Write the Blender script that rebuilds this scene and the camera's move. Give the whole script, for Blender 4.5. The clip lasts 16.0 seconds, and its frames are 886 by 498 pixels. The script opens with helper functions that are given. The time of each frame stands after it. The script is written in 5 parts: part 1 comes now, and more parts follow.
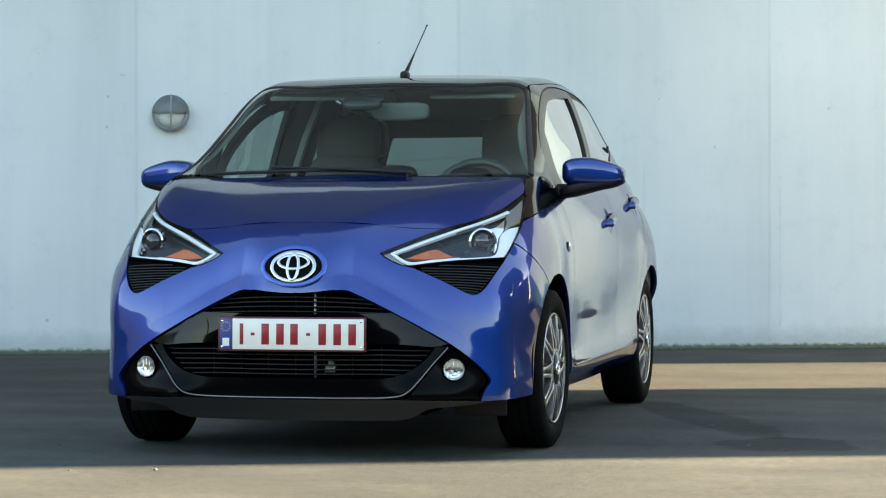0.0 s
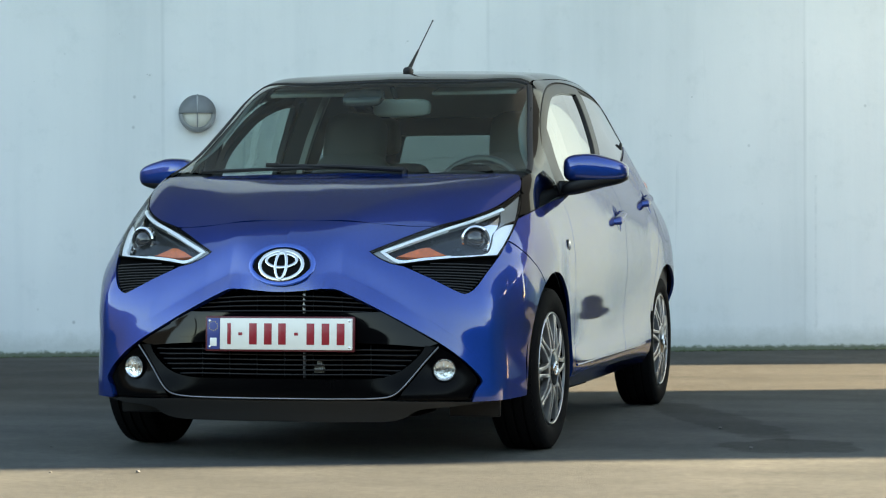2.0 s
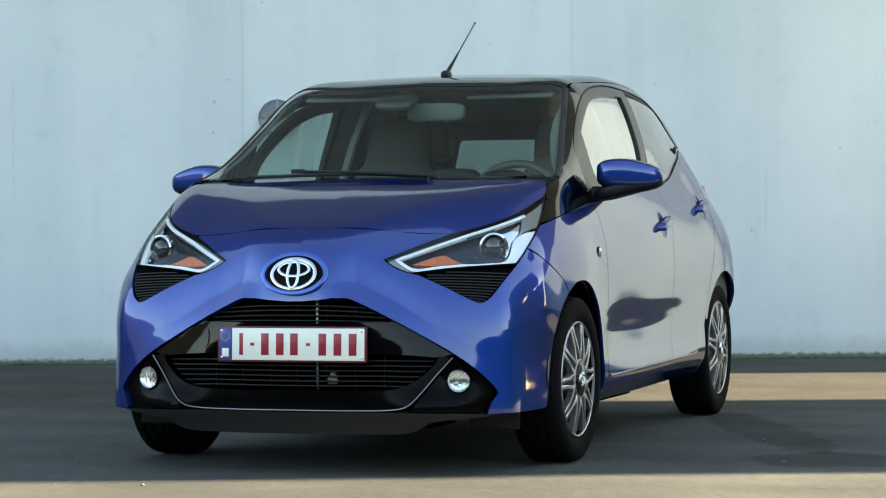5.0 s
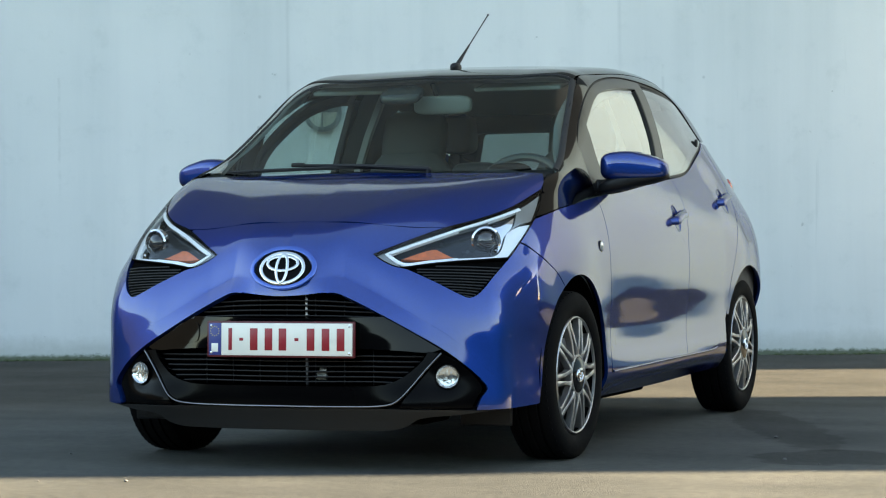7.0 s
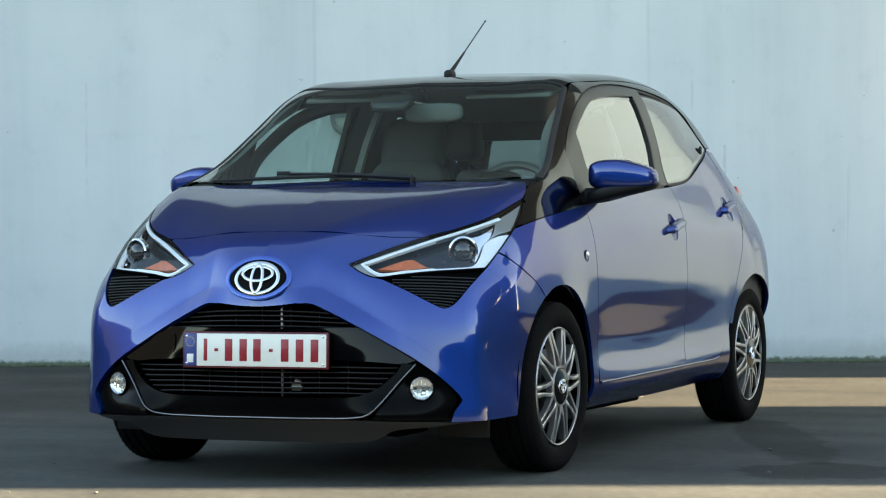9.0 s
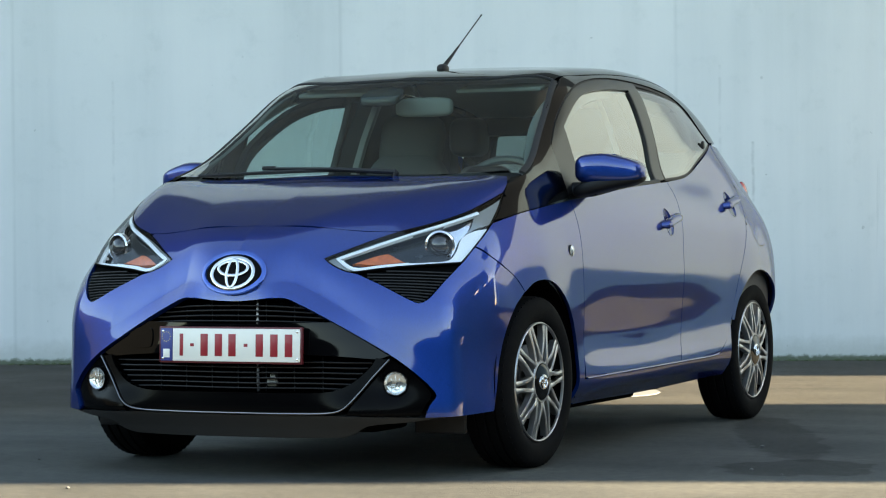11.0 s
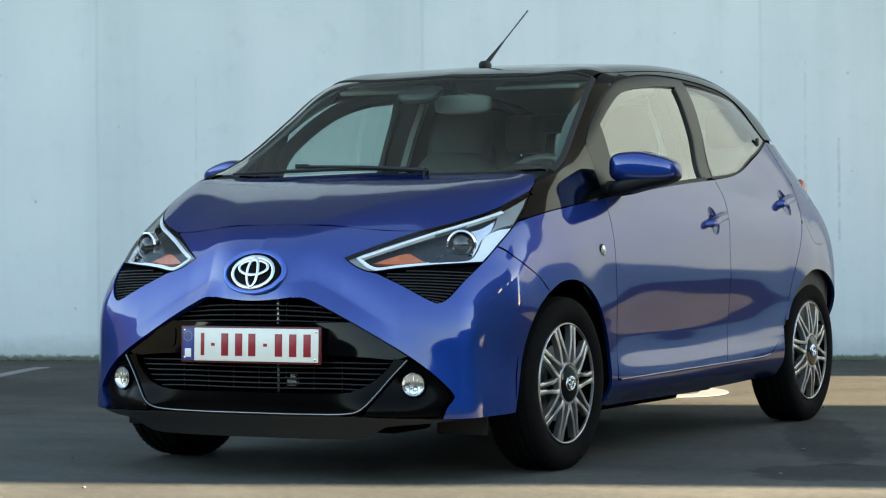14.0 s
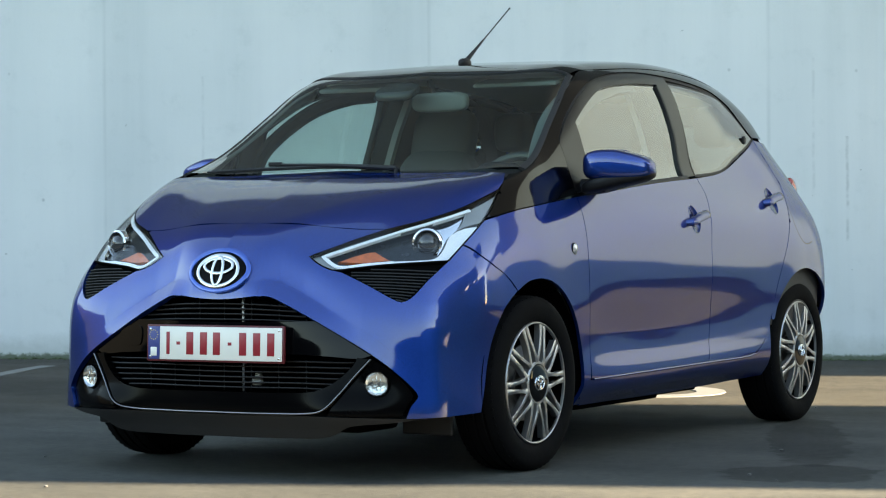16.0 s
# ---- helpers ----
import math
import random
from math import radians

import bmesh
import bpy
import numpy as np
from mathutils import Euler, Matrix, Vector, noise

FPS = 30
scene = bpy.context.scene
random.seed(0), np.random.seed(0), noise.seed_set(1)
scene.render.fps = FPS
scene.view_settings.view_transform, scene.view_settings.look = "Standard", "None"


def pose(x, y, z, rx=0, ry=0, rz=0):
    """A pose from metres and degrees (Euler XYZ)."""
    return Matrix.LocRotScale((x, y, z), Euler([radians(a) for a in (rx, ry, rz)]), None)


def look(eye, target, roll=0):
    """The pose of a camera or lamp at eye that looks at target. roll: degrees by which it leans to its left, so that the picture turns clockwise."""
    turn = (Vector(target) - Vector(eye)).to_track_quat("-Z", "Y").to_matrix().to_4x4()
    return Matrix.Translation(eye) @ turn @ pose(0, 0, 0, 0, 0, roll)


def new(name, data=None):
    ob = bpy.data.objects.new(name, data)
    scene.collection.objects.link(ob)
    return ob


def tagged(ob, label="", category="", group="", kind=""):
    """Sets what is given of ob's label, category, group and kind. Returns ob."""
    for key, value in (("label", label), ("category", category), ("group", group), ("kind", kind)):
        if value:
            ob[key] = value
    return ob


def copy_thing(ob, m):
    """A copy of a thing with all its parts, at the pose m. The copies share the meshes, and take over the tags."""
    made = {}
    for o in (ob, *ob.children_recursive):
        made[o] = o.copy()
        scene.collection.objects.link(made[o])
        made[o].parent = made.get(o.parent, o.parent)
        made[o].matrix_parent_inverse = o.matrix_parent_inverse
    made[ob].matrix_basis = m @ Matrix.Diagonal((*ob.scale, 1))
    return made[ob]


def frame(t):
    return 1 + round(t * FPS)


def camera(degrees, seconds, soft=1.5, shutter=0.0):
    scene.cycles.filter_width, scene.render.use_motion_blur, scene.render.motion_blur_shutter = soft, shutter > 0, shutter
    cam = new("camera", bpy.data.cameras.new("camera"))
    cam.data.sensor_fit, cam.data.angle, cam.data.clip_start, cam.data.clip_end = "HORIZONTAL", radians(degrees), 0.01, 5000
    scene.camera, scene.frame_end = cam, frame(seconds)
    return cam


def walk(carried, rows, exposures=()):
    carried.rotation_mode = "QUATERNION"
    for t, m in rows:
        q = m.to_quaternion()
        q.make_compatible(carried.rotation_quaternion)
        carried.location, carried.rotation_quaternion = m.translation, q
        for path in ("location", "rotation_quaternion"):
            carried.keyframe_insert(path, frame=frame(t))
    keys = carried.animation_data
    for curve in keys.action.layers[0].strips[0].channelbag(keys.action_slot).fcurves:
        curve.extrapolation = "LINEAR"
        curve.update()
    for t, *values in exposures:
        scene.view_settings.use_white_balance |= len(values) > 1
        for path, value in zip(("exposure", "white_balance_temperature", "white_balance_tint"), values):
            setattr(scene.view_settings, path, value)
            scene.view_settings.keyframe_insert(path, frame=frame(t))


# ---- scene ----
cam = camera(19.66, 16.0, 1.15)
PATH = [
    (0, (2.4183, -9.1456, 0.8191), (1.9824, -7.1938, 0.7977), -0.078),
    (0.5, (2.4905, -9.0842, 0.8075), (2.0412, -7.1355, 0.7887), -0.173),
    (1, (2.5539, -9.0263, 0.8048), (2.0904, -7.0809, 0.7867), -0.225),
    (1.5, (2.6142, -8.9733, 0.8091), (2.1354, -7.0315, 0.7895), -0.202),
    (2, (2.6699, -8.9108, 0.7956), (2.1742, -6.9733, 0.7775), -0.243),
    (2.5, (2.7255, -8.8528, 0.7888), (2.2124, -6.9198, 0.7721), -0.272),
    (3, (2.7920, -8.7991, 0.8008), (2.2585, -6.8716, 0.7822), -0.243),
    (3.5, (2.8591, -8.7526, 0.8197), (2.3051, -6.8309, 0.7983), -0.192),
    (4, (2.9315, -8.6920, 0.8192), (2.3543, -6.7772, 0.7993), -0.231),
    (6.5, (3.3591, -8.3814, 0.7936), (2.6756, -6.5019, 0.7787), -0.543),
    (7, (3.4450, -8.3256, 0.7974), (2.7395, -6.4543, 0.7799), -0.491),
    (7.5, (3.5225, -8.2790, 0.8158), (2.8000, -6.4142, 0.7944), -0.436),
    (8, (3.6080, -8.2202, 0.8330), (2.8679, -6.3623, 0.8104), -0.408),
    (8.5, (3.6813, -8.1641, 0.8389), (2.9256, -6.3125, 0.8178), -0.425),
    (9, (3.7528, -8.1063, 0.8238), (2.9826, -6.2606, 0.8075), -0.452),
    (11.5, (4.1198, -7.8621, 0.7967), (3.2692, -6.0521, 0.7804), -0.491),
    (12, (4.1740, -7.8186, 0.7970), (3.3041, -6.0178, 0.7792), -0.453),
    (12.5, (4.2286, -7.7746, 0.7971), (3.3392, -5.9833, 0.7789), -0.443),
    (13, (4.2822, -7.7300, 0.8035), (3.3742, -5.9480, 0.7855), -0.432),
    (13.5, (4.3357, -7.6807, 0.8064), (3.4107, -5.9075, 0.7885), -0.430),
    (14, (4.3959, -7.6334, 0.8099), (3.4555, -5.8684, 0.7918), -0.434),
    (14.5, (4.4573, -7.5841, 0.8071), (3.5040, -5.8260, 0.7896), -0.433),
    (15, (4.5174, -7.5342, 0.8062), (3.5539, -5.7817, 0.7883), -0.400),
    (15.5, (4.5703, -7.4912, 0.8103), (3.5991, -5.7429, 0.7911), -0.400),
    (16, (4.6206, -7.4482, 0.8060), (3.6422, -5.7040, 0.7874), -0.394),
]
walk(cam, [(t, look(eye, target, roll)) for t, eye, target, roll in PATH],
     [(0, 4.05, 8200, 5), (16, 4.05, 8200, 5)])

# ---------------------------------------------------------------- daylight
SUN_AZ, SUN_EL = radians(18.2), radians(20.0)     # low sun that grazes along the wall
SUN = Vector((math.cos(SUN_EL) * math.cos(SUN_AZ), math.cos(SUN_EL) * math.sin(SUN_AZ), math.sin(SUN_EL)))
world = bpy.data.worlds.new("sky")
scene.world = world
world.use_nodes = True
_n, _l = world.node_tree.nodes, world.node_tree.links
sky = _n.new("ShaderNodeTexSky")
sky.sky_type, sky.sun_disc = "NISHITA", False
sky.sun_elevation, sky.sun_rotation = SUN_EL, math.pi / 2 - SUN_AZ
sky.air_density, sky.dust_density, sky.ozone_density = 1.0, 0.35, 1.0
_l.new(sky.outputs[0], _n["Background"].inputs[0])
_n["Background"].inputs[1].default_value = 0.05
sun = new("sun", bpy.data.lights.new("sun", "SUN"))
sun.data.energy, sun.data.angle, sun.data.color = 2.8, radians(0.3), (1.0, 0.89, 0.76)
sun.matrix_world = look(SUN * 30, (0, 0, 0))

# ---------------------------------------------------------------- materials
def mat(name, color=(0.5, 0.5, 0.5), rough=0.5, metal=0.0, coat=0.0, bump=0.0, scale=60.0, vary=0.0, vscale=6.0, spec=0.5, stretch=(1, 1, 1)):
    """A surface with grain (bump) and slow changes of tone (vary)."""
    m = bpy.data.materials.new(name)
    m.use_nodes = True
    n, l = m.node_tree.nodes, m.node_tree.links
    b = n["Principled BSDF"]
    b.inputs["Base Color"].default_value = (*color, 1)
    b.inputs["Roughness"].default_value, b.inputs["Metallic"].default_value = rough, metal
    b.inputs["Coat Weight"].default_value, b.inputs["Coat Roughness"].default_value = coat, 0.03
    b.inputs["Specular IOR Level"].default_value = spec
    if bump or vary:
        co = n.new("ShaderNodeTexCoord")
        mp = n.new("ShaderNodeMapping")
        mp.inputs["Scale"].default_value = stretch
        l.new(co.outputs["Object"], mp.inputs["Vector"])
    if bump:
        t = n.new("ShaderNodeTexNoise")
        t.inputs["Scale"].default_value, t.inputs["Detail"].default_value = scale, 4
        u = n.new("ShaderNodeBump")
        u.inputs["Strength"].default_value, u.inputs["Distance"].default_value = bump, 0.002
        l.new(mp.outputs[0], t.inputs["Vector"])
        l.new(t.outputs[0], u.inputs["Height"])
        l.new(u.outputs[0], b.inputs["Normal"])
    if vary:
        t = n.new("ShaderNodeTexNoise")
        t.inputs["Scale"].default_value, t.inputs["Detail"].default_value = vscale, 5
        r = n.new("ShaderNodeMapRange")
        r.inputs["To Min"].default_value, r.inputs["To Max"].default_value = 1 - vary, 1 + vary
        x = n.new("ShaderNodeMix")
        x.data_type, x.blend_type = "RGBA", "MULTIPLY"
        x.inputs["Factor"].default_value = 1
        x.inputs["A"].default_value = (*color, 1)
        l.new(mp.outputs[0], t.inputs["Vector"])
        l.new(t.outputs[0], r.inputs["Value"])
        l.new(r.outputs[0], x.inputs["B"])
        l.new(x.outputs["Result"], b.inputs["Base Color"])
        q = n.new("ShaderNodeMapRange")
        q.inputs["To Min"].default_value, q.inputs["To Max"].default_value = max(rough * (1 - vary), 0.01), min(rough * (1 + vary), 1)
        l.new(t.outputs[0], q.inputs["Value"])
        l.new(q.outputs[0], b.inputs["Roughness"])
    return m


def sheet_glass(name, tint, gloss=1.0):
    """Thin pane: tinted see-through with a mirror film that grows at a slant."""
    m = bpy.data.materials.new(name)
    m.use_nodes = True
    n, l = m.node_tree.nodes, m.node_tree.links
    n.remove(n["Principled BSDF"])
    tr, gl, mx, fr, mu, ad, po = (n.new("ShaderNode" + k) for k in ("BsdfTransparent", "BsdfGlossy", "MixShader", "LayerWeight", "Math", "Math", "Math"))
    tr.inputs[0].default_value = (*tint, 1)
    gl.inputs["Roughness"].default_value = 0.012
    fr.inputs["Blend"].default_value = 0.5
    po.operation = "POWER"
    po.inputs[1].default_value = 5
    l.new(fr.outputs["Facing"], po.inputs[0])
    ad.operation = "MULTIPLY_ADD"
    ad.inputs[1].default_value, ad.inputs[2].default_value = 0.93, 0.07
    l.new(po.outputs[0], ad.inputs[0])
    mu.operation, mu.use_clamp = "MULTIPLY", True
    mu.inputs[1].default_value = gloss
    l.new(ad.outputs[0], mu.inputs[0])
    l.new(mu.outputs[0], mx.inputs[0])
    l.new(tr.outputs[0], mx.inputs[1])
    l.new(gl.outputs[0], mx.inputs[2])
    l.new(mx.outputs[0], n["Material Output"].inputs[0])
    return m


def paint(name, color, metal, rough):
    """Metallic car paint: flakes under clear lacquer with a faint waviness."""
    m = mat(name, color, rough, metal, coat=1.0, spec=0.4)
    n, l = m.node_tree.nodes, m.node_tree.links
    b = n["Principled BSDF"]
    b.inputs["Coat Roughness"].default_value = 0.055
    b.inputs["Specular Tint"].default_value = (0.004, 0.02, 0.10, 1)
    b.inputs["Coat IOR"].default_value = 1.66
    co = n.new("ShaderNodeTexCoord")
    v = n.new("ShaderNodeTexVoronoi")
    v.inputs["Scale"].default_value = 900
    r = n.new("ShaderNodeMix")
    r.data_type = "RGBA"
    r.inputs["A"].default_value = (*[c * 0.8 for c in color], 1)
    r.inputs["B"].default_value = (*[min(c * 1.25 + 0.004, 1) for c in color], 1)
    l.new(co.outputs["Object"], v.inputs["Vector"])
    l.new(v.outputs["Color"], r.inputs["Factor"])
    l.new(r.outputs["Result"], b.inputs["Base Color"])
    w = n.new("ShaderNodeTexNoise")
    w.inputs["Scale"].default_value, w.inputs["Detail"].default_value = 7, 2
    u = n.new("ShaderNodeBump")
    u.inputs["Strength"].default_value, u.inputs["Distance"].default_value = 0.05, 0.004
    l.new(co.outputs["Object"], w.inputs["Vector"])
    l.new(w.outputs[0], u.inputs["Height"])
    l.new(u.outputs[0], b.inputs["Coat Normal"])
    return m


BLUE = paint("blue_paint", (0.002, 0.037, 0.23), 0.85, 0.42)
GLOSS = mat("black_gloss", (0.002, 0.002, 0.0025), 0.05, vary=0.1, spec=0.22)
SATIN = mat("satin_black", (0.0015, 0.0015, 0.0018), 0.16, vary=0.12, spec=0.06)
BADGE = mat("badge_silver", (0.62, 0.62, 0.61), 0.18, 1.0, vary=0.05)
FRAME = mat("satin_frame_black", (0.006, 0.006, 0.0065), 0.30, vary=0.1, spec=0.25)
PLASTIC = mat("black_plastic", (0.008, 0.008, 0.009), 0.45, bump=0.25, scale=500, vary=0.12, vscale=12, spec=0.3)
GREYPLASTIC = mat("dark_grey_plastic", (0.011, 0.011, 0.011), 0.5, bump=0.2, scale=400, vary=0.12, spec=0.3)
# near-black of seals and floor; in hollows and wells shade sits in it
DARK = mat("matt_shade_black", (0.002, 0.002, 0.002), 0.95, vary=0.2, spec=0.02)
RUBBER = mat("tyre_rubber", (0.005, 0.005, 0.0055), 0.8, bump=0.3, scale=300, vary=0.2, vscale=18, spec=0.06)
SILVER = mat("machined_silver", (0.42, 0.42, 0.425), 0.34, 0.9, bump=0.1, scale=300, vary=0.06)
CHROME = mat("chrome", (0.82, 0.83, 0.85), 0.06, 1.0, vary=0.05)
STEEL = mat("brake_steel", (0.30, 0.29, 0.28), 0.35, 1.0, bump=0.3, scale=200, vary=0.2)
SEAL = mat("rubber_seal", (0.010, 0.010, 0.010), 0.6, vary=0.1)
GLASS = sheet_glass("green_tinted_glass", (0.76, 0.92, 0.86), 1.7)
SIDEGLASS = sheet_glass("side_glass", (0.72, 0.84, 0.82), 2.2)
PRIVACY = sheet_glass("dark_side_glass", (0.42, 0.47, 0.45), 1.8)
REARGLASS = sheet_glass("dark_rear_glass", (0.24, 0.28, 0.27), 1.0)
LENS = sheet_glass("clear_lamp_lens", (0.93, 0.95, 0.96), 0.6)
AMBER = mat("amber_reflector", (0.62, 0.12, 0.02), 0.2, coat=0.5, bump=0.8, scale=120, vary=0.45, vscale=45)
LAMPGREY = mat("lamp_bezel_grey", (0.30, 0.31, 0.30), 0.22, 0.6, vary=0.1, vscale=14)
LAMPINNER = mat("smoked_lamp_inside", (0.025, 0.030, 0.034), 0.25, 0.5, vary=0.3, vscale=12)
WHITEBAR = mat("white_light_guide", (0.92, 0.93, 0.94), 0.2, coat=0.5)
FABRIC = mat("seat_fabric", (0.085, 0.085, 0.083), 0.9, bump=0.6, scale=350, vary=0.15)
TRIM = mat("light_grey_trim", (0.32, 0.32, 0.30), 0.8, bump=0.3, scale=300, vary=0.08)
DASH = mat("dashboard_plastic", (0.022, 0.022, 0.024), 0.6, bump=0.4, scale=350, vary=0.1)
PLATEWHITE = mat("plate_white", (0.80, 0.79, 0.72), 0.35, vary=0.03, vscale=20)
PLATERED = mat("plate_red", (0.30, 0.010, 0.022), 0.35, vary=0.05)
PLATEEDGE = mat("plate_edge_red", (0.10, 0.008, 0.014), 0.4, vary=0.08)
PLATEBLUE = mat("plate_blue", (0.03, 0.05, 0.22), 0.35, vary=0.05)

# ---------------------------------------------------------------- mesh helpers
def raw(name, verts, faces, material, parent=None, label="", smooth=True, normals=None):
    me = bpy.data.meshes.new(name)
    me.from_pydata([tuple(map(float, v)) for v in verts], [], [tuple(f) for f in faces])
    me.materials.append(material)
    me.update()
    if smooth:
        me.shade_smooth()
    if normals is not None:
        me.normals_split_custom_set_from_vertices([tuple(map(float, v)) for v in normals])
    ob = new(name, me)
    if parent:
        ob.parent = parent
    if label:
        ob["label"] = label
    return ob


def part(name, bm, material, parent=None, label="", angle=35):
    """Links a bmesh as one mesh object under a thing or a part."""
    bmesh.ops.recalc_face_normals(bm, faces=bm.faces)
    for f in bm.faces:
        f.smooth = True
    for e in bm.edges:
        if len(e.link_faces) == 2 and e.calc_face_angle() > radians(angle):
            e.smooth = False
    me = bpy.data.meshes.new(name)
    bm.to_mesh(me)
    bm.free()
    me.materials.append(material)
    ob = new(name, me)
    if parent:
        ob.parent = parent
    if label:
        ob["label"] = label
    return ob


def box(bm, x0, x1, y0, y1, z0, z1, m=None, bevel=0.0):
    made = bmesh.ops.create_cube(bm, size=1, matrix=Matrix.Translation(((x0 + x1) / 2, (y0 + y1) / 2, (z0 + z1) / 2)) @ Matrix.Diagonal((x1 - x0, y1 - y0, z1 - z0, 1)))["verts"]
    if bevel:
        es = list({e for v in made for e in v.link_edges})
        made = bmesh.ops.bevel(bm, geom=es, offset=bevel, segments=2, profile=0.5, affect="EDGES")["verts"]
    if m is not None:
        bmesh.ops.transform(bm, matrix=m, verts=made)
    return made


def turned(bm, profile, m=None, n=48, cap=False):
    """Turn a profile of (radius, along x) round the x axis."""
    rings = []
    for r, a in profile:
        rings.append([bm.verts.new((a, r * math.cos(2 * math.pi * k / n), r * math.sin(2 * math.pi * k / n))) for k in range(n)])
    for p, q in zip(rings, rings[1:]):
        for k in range(n):
            bm.faces.new((p[k], p[(k + 1) % n], q[(k + 1) % n], q[k]))
    if cap:
        for r in (rings[0], rings[-1]):
            bm.faces.new(r)
    vs = [v for r in rings for v in r]
    if m is not None:
        bmesh.ops.transform(bm, matrix=m, verts=vs)
    return vs


def tube(bm, pts, radius, n=8, closed=False, flat=1.0, taper=None):
    """A round bar along points; radius may be scaled along it by taper."""
    pts = [Vector(p) for p in pts]
    k, rings, up = len(pts), [], None
    for i, p in enumerate(pts):
        a = pts[(i - 1) % k] if closed or i else p
        b = pts[(i + 1) % k] if closed or i < k - 1 else p
        d = (b - a).normalized()
        if up is None:
            up = d.orthogonal().normalized()
        up = (up - d * up.dot(d)).normalized()
        s = d.cross(up)
        r = radius * (taper[i] if taper else 1)
        rings.append([bm.verts.new(p + up * r * math.cos(2 * math.pi * j / n) + s * r * flat * math.sin(2 * math.pi * j / n)) for j in range(n)])
    for i in range(k if closed else k - 1):
        p, q = rings[i], rings[(i + 1) % k]
        for j in range(n):
            bm.faces.new((p[j], p[(j + 1) % n], q[(j + 1) % n], q[j]))
    if not closed:
        bm.faces.new(rings[0])
        bm.faces.new(rings[-1])
    return [v for r in rings for v in r]


def smooth_line(pts, step=0.012, closed=True):
    """A line through the knots; a knot with a third value is a corner."""
    n = len(pts)
    P = [np.array(p[:2], float) for p in pts]
    C = [len(p) > 2 for p in pts]
    out = []
    for i in range(n if closed else n - 1):
        j = (i + 1) % n
        a, b = P[i], P[j]
        before = P[i - 1] if (closed or i > 0) and not C[i] else a - (b - a)
        after = P[(j + 1) % n] if (closed or j < n - 1) and not C[j] else b + (b - a)
        la, lb, lc = (max(np.linalg.norm(v) ** 0.5, 1e-6) for v in (a - before, b - a, after - b))
        ma = lb * ((a - before) / la - (b - before) / (la + lb) + (b - a) / lb)
        mb = lb * ((b - a) / lb - (after - a) / (lb + lc) + (after - b) / lc)
        k = max(int(np.linalg.norm(b - a) / step), 2)
        for q in range(k):
            t = q / k
            out.append((2 * t**3 - 3 * t**2 + 1) * a + (t**3 - 2 * t**2 + t) * ma + (3 * t**2 - 2 * t**3) * b + (t**3 - t**2) * mb)
    if not closed:
        out.append(P[-1])
    return np.array(out)


def inside(poly, pts):
    x, y = pts[:, 0], pts[:, 1]
    hit = np.zeros(len(pts), bool)
    for (x0, y0), (x1, y1) in zip(poly, np.roll(poly, -1, 0)):
        if y0 != y1:
            c = (y0 > y) != (y1 > y)
            hit ^= c & (x < (x1 - x0) * (y - y0) / (y1 - y0) + x0)
    return hit


def fill(poly, hu, hv):
    """Cells of a grid cut to the outline: flat points and faces."""
    lo, hi = poly.min(0), poly.max(0)
    nu, nv = max(int(math.ceil((hi[0] - lo[0]) / hu)), 1), max(int(math.ceil((hi[1] - lo[1]) / hv)), 1)
    du, dv = (hi[0] - lo[0]) / nu, (hi[1] - lo[1]) / nv
    edge = set()
    for a, b in zip(poly, np.roll(poly, -1, 0)):
        k = max(int(max(abs(b[0] - a[0]) / du, abs(b[1] - a[1]) / dv) * 6), 1) + 1
        for t in np.linspace(0, 1, k):
            p = a + (b - a) * t
            fu, fv = (p[0] - lo[0]) / du, (p[1] - lo[1]) / dv
            for i in {int(fu - 1e-6), int(fu + 1e-6)}:
                for j in {int(fv - 1e-6), int(fv + 1e-6)}:
                    edge.add((min(max(i, 0), nu - 1), min(max(j, 0), nv - 1)))
    gi, gj = np.meshgrid(np.arange(nu), np.arange(nv), indexing="ij")
    mid = inside(poly, np.stack([lo[0] + (gi.ravel() + 0.5) * du, lo[1] + (gj.ravel() + 0.5) * dv], 1)).reshape(nu, nv)
    ids, verts, faces = {}, [], []

    def vid(p):
        k = (round(p[0], 6), round(p[1], 6))
        if k not in ids:
            ids[k] = len(verts)
            verts.append(k)
        return ids[k]
    subject = [tuple(p) for p in poly]
    for i in range(nu):
        for j in range(nv):
            u0, u1, v0, v1 = lo[0] + i * du, lo[0] + (i + 1) * du, lo[1] + j * dv, lo[1] + (j + 1) * dv
            if (i, j) not in edge:
                if mid[i, j]:
                    faces.append([vid(p) for p in ((u0, v0), (u1, v0), (u1, v1), (u0, v1))])
                continue
            q = subject
            for ax, lim, sg in ((0, u0, 1), (0, u1, -1), (1, v0, 1), (1, v1, -1)):
                r = []
                for k in range(len(q)):
                    a, b = q[k - 1], q[k]
                    ia, ib = (a[ax] - lim) * sg >= 0, (b[ax] - lim) * sg >= 0
                    if ia != ib:
                        t = (lim - a[ax]) / (b[ax] - a[ax])
                        c = [a[0] + (b[0] - a[0]) * t, a[1] + (b[1] - a[1]) * t]
                        c[ax] = lim
                        r.append(tuple(c))
                    if ib:
                        r.append(b)
                q = r
                if len(q) < 3:
                    break
            if len(q) < 3:
                continue
            f = []
            for p in q:
                k = vid(p)
                if not f or (k != f[-1] and k != f[0]):
                    f.append(k)
            if len(f) >= 3 and len(set(f)) == len(f):
                faces.append(f)
            elif len(set(f)) >= 3:
                g = []
                for k in f:
                    if k not in g:
                        g.append(k)
                faces.append(g)
    return np.array(verts), faces


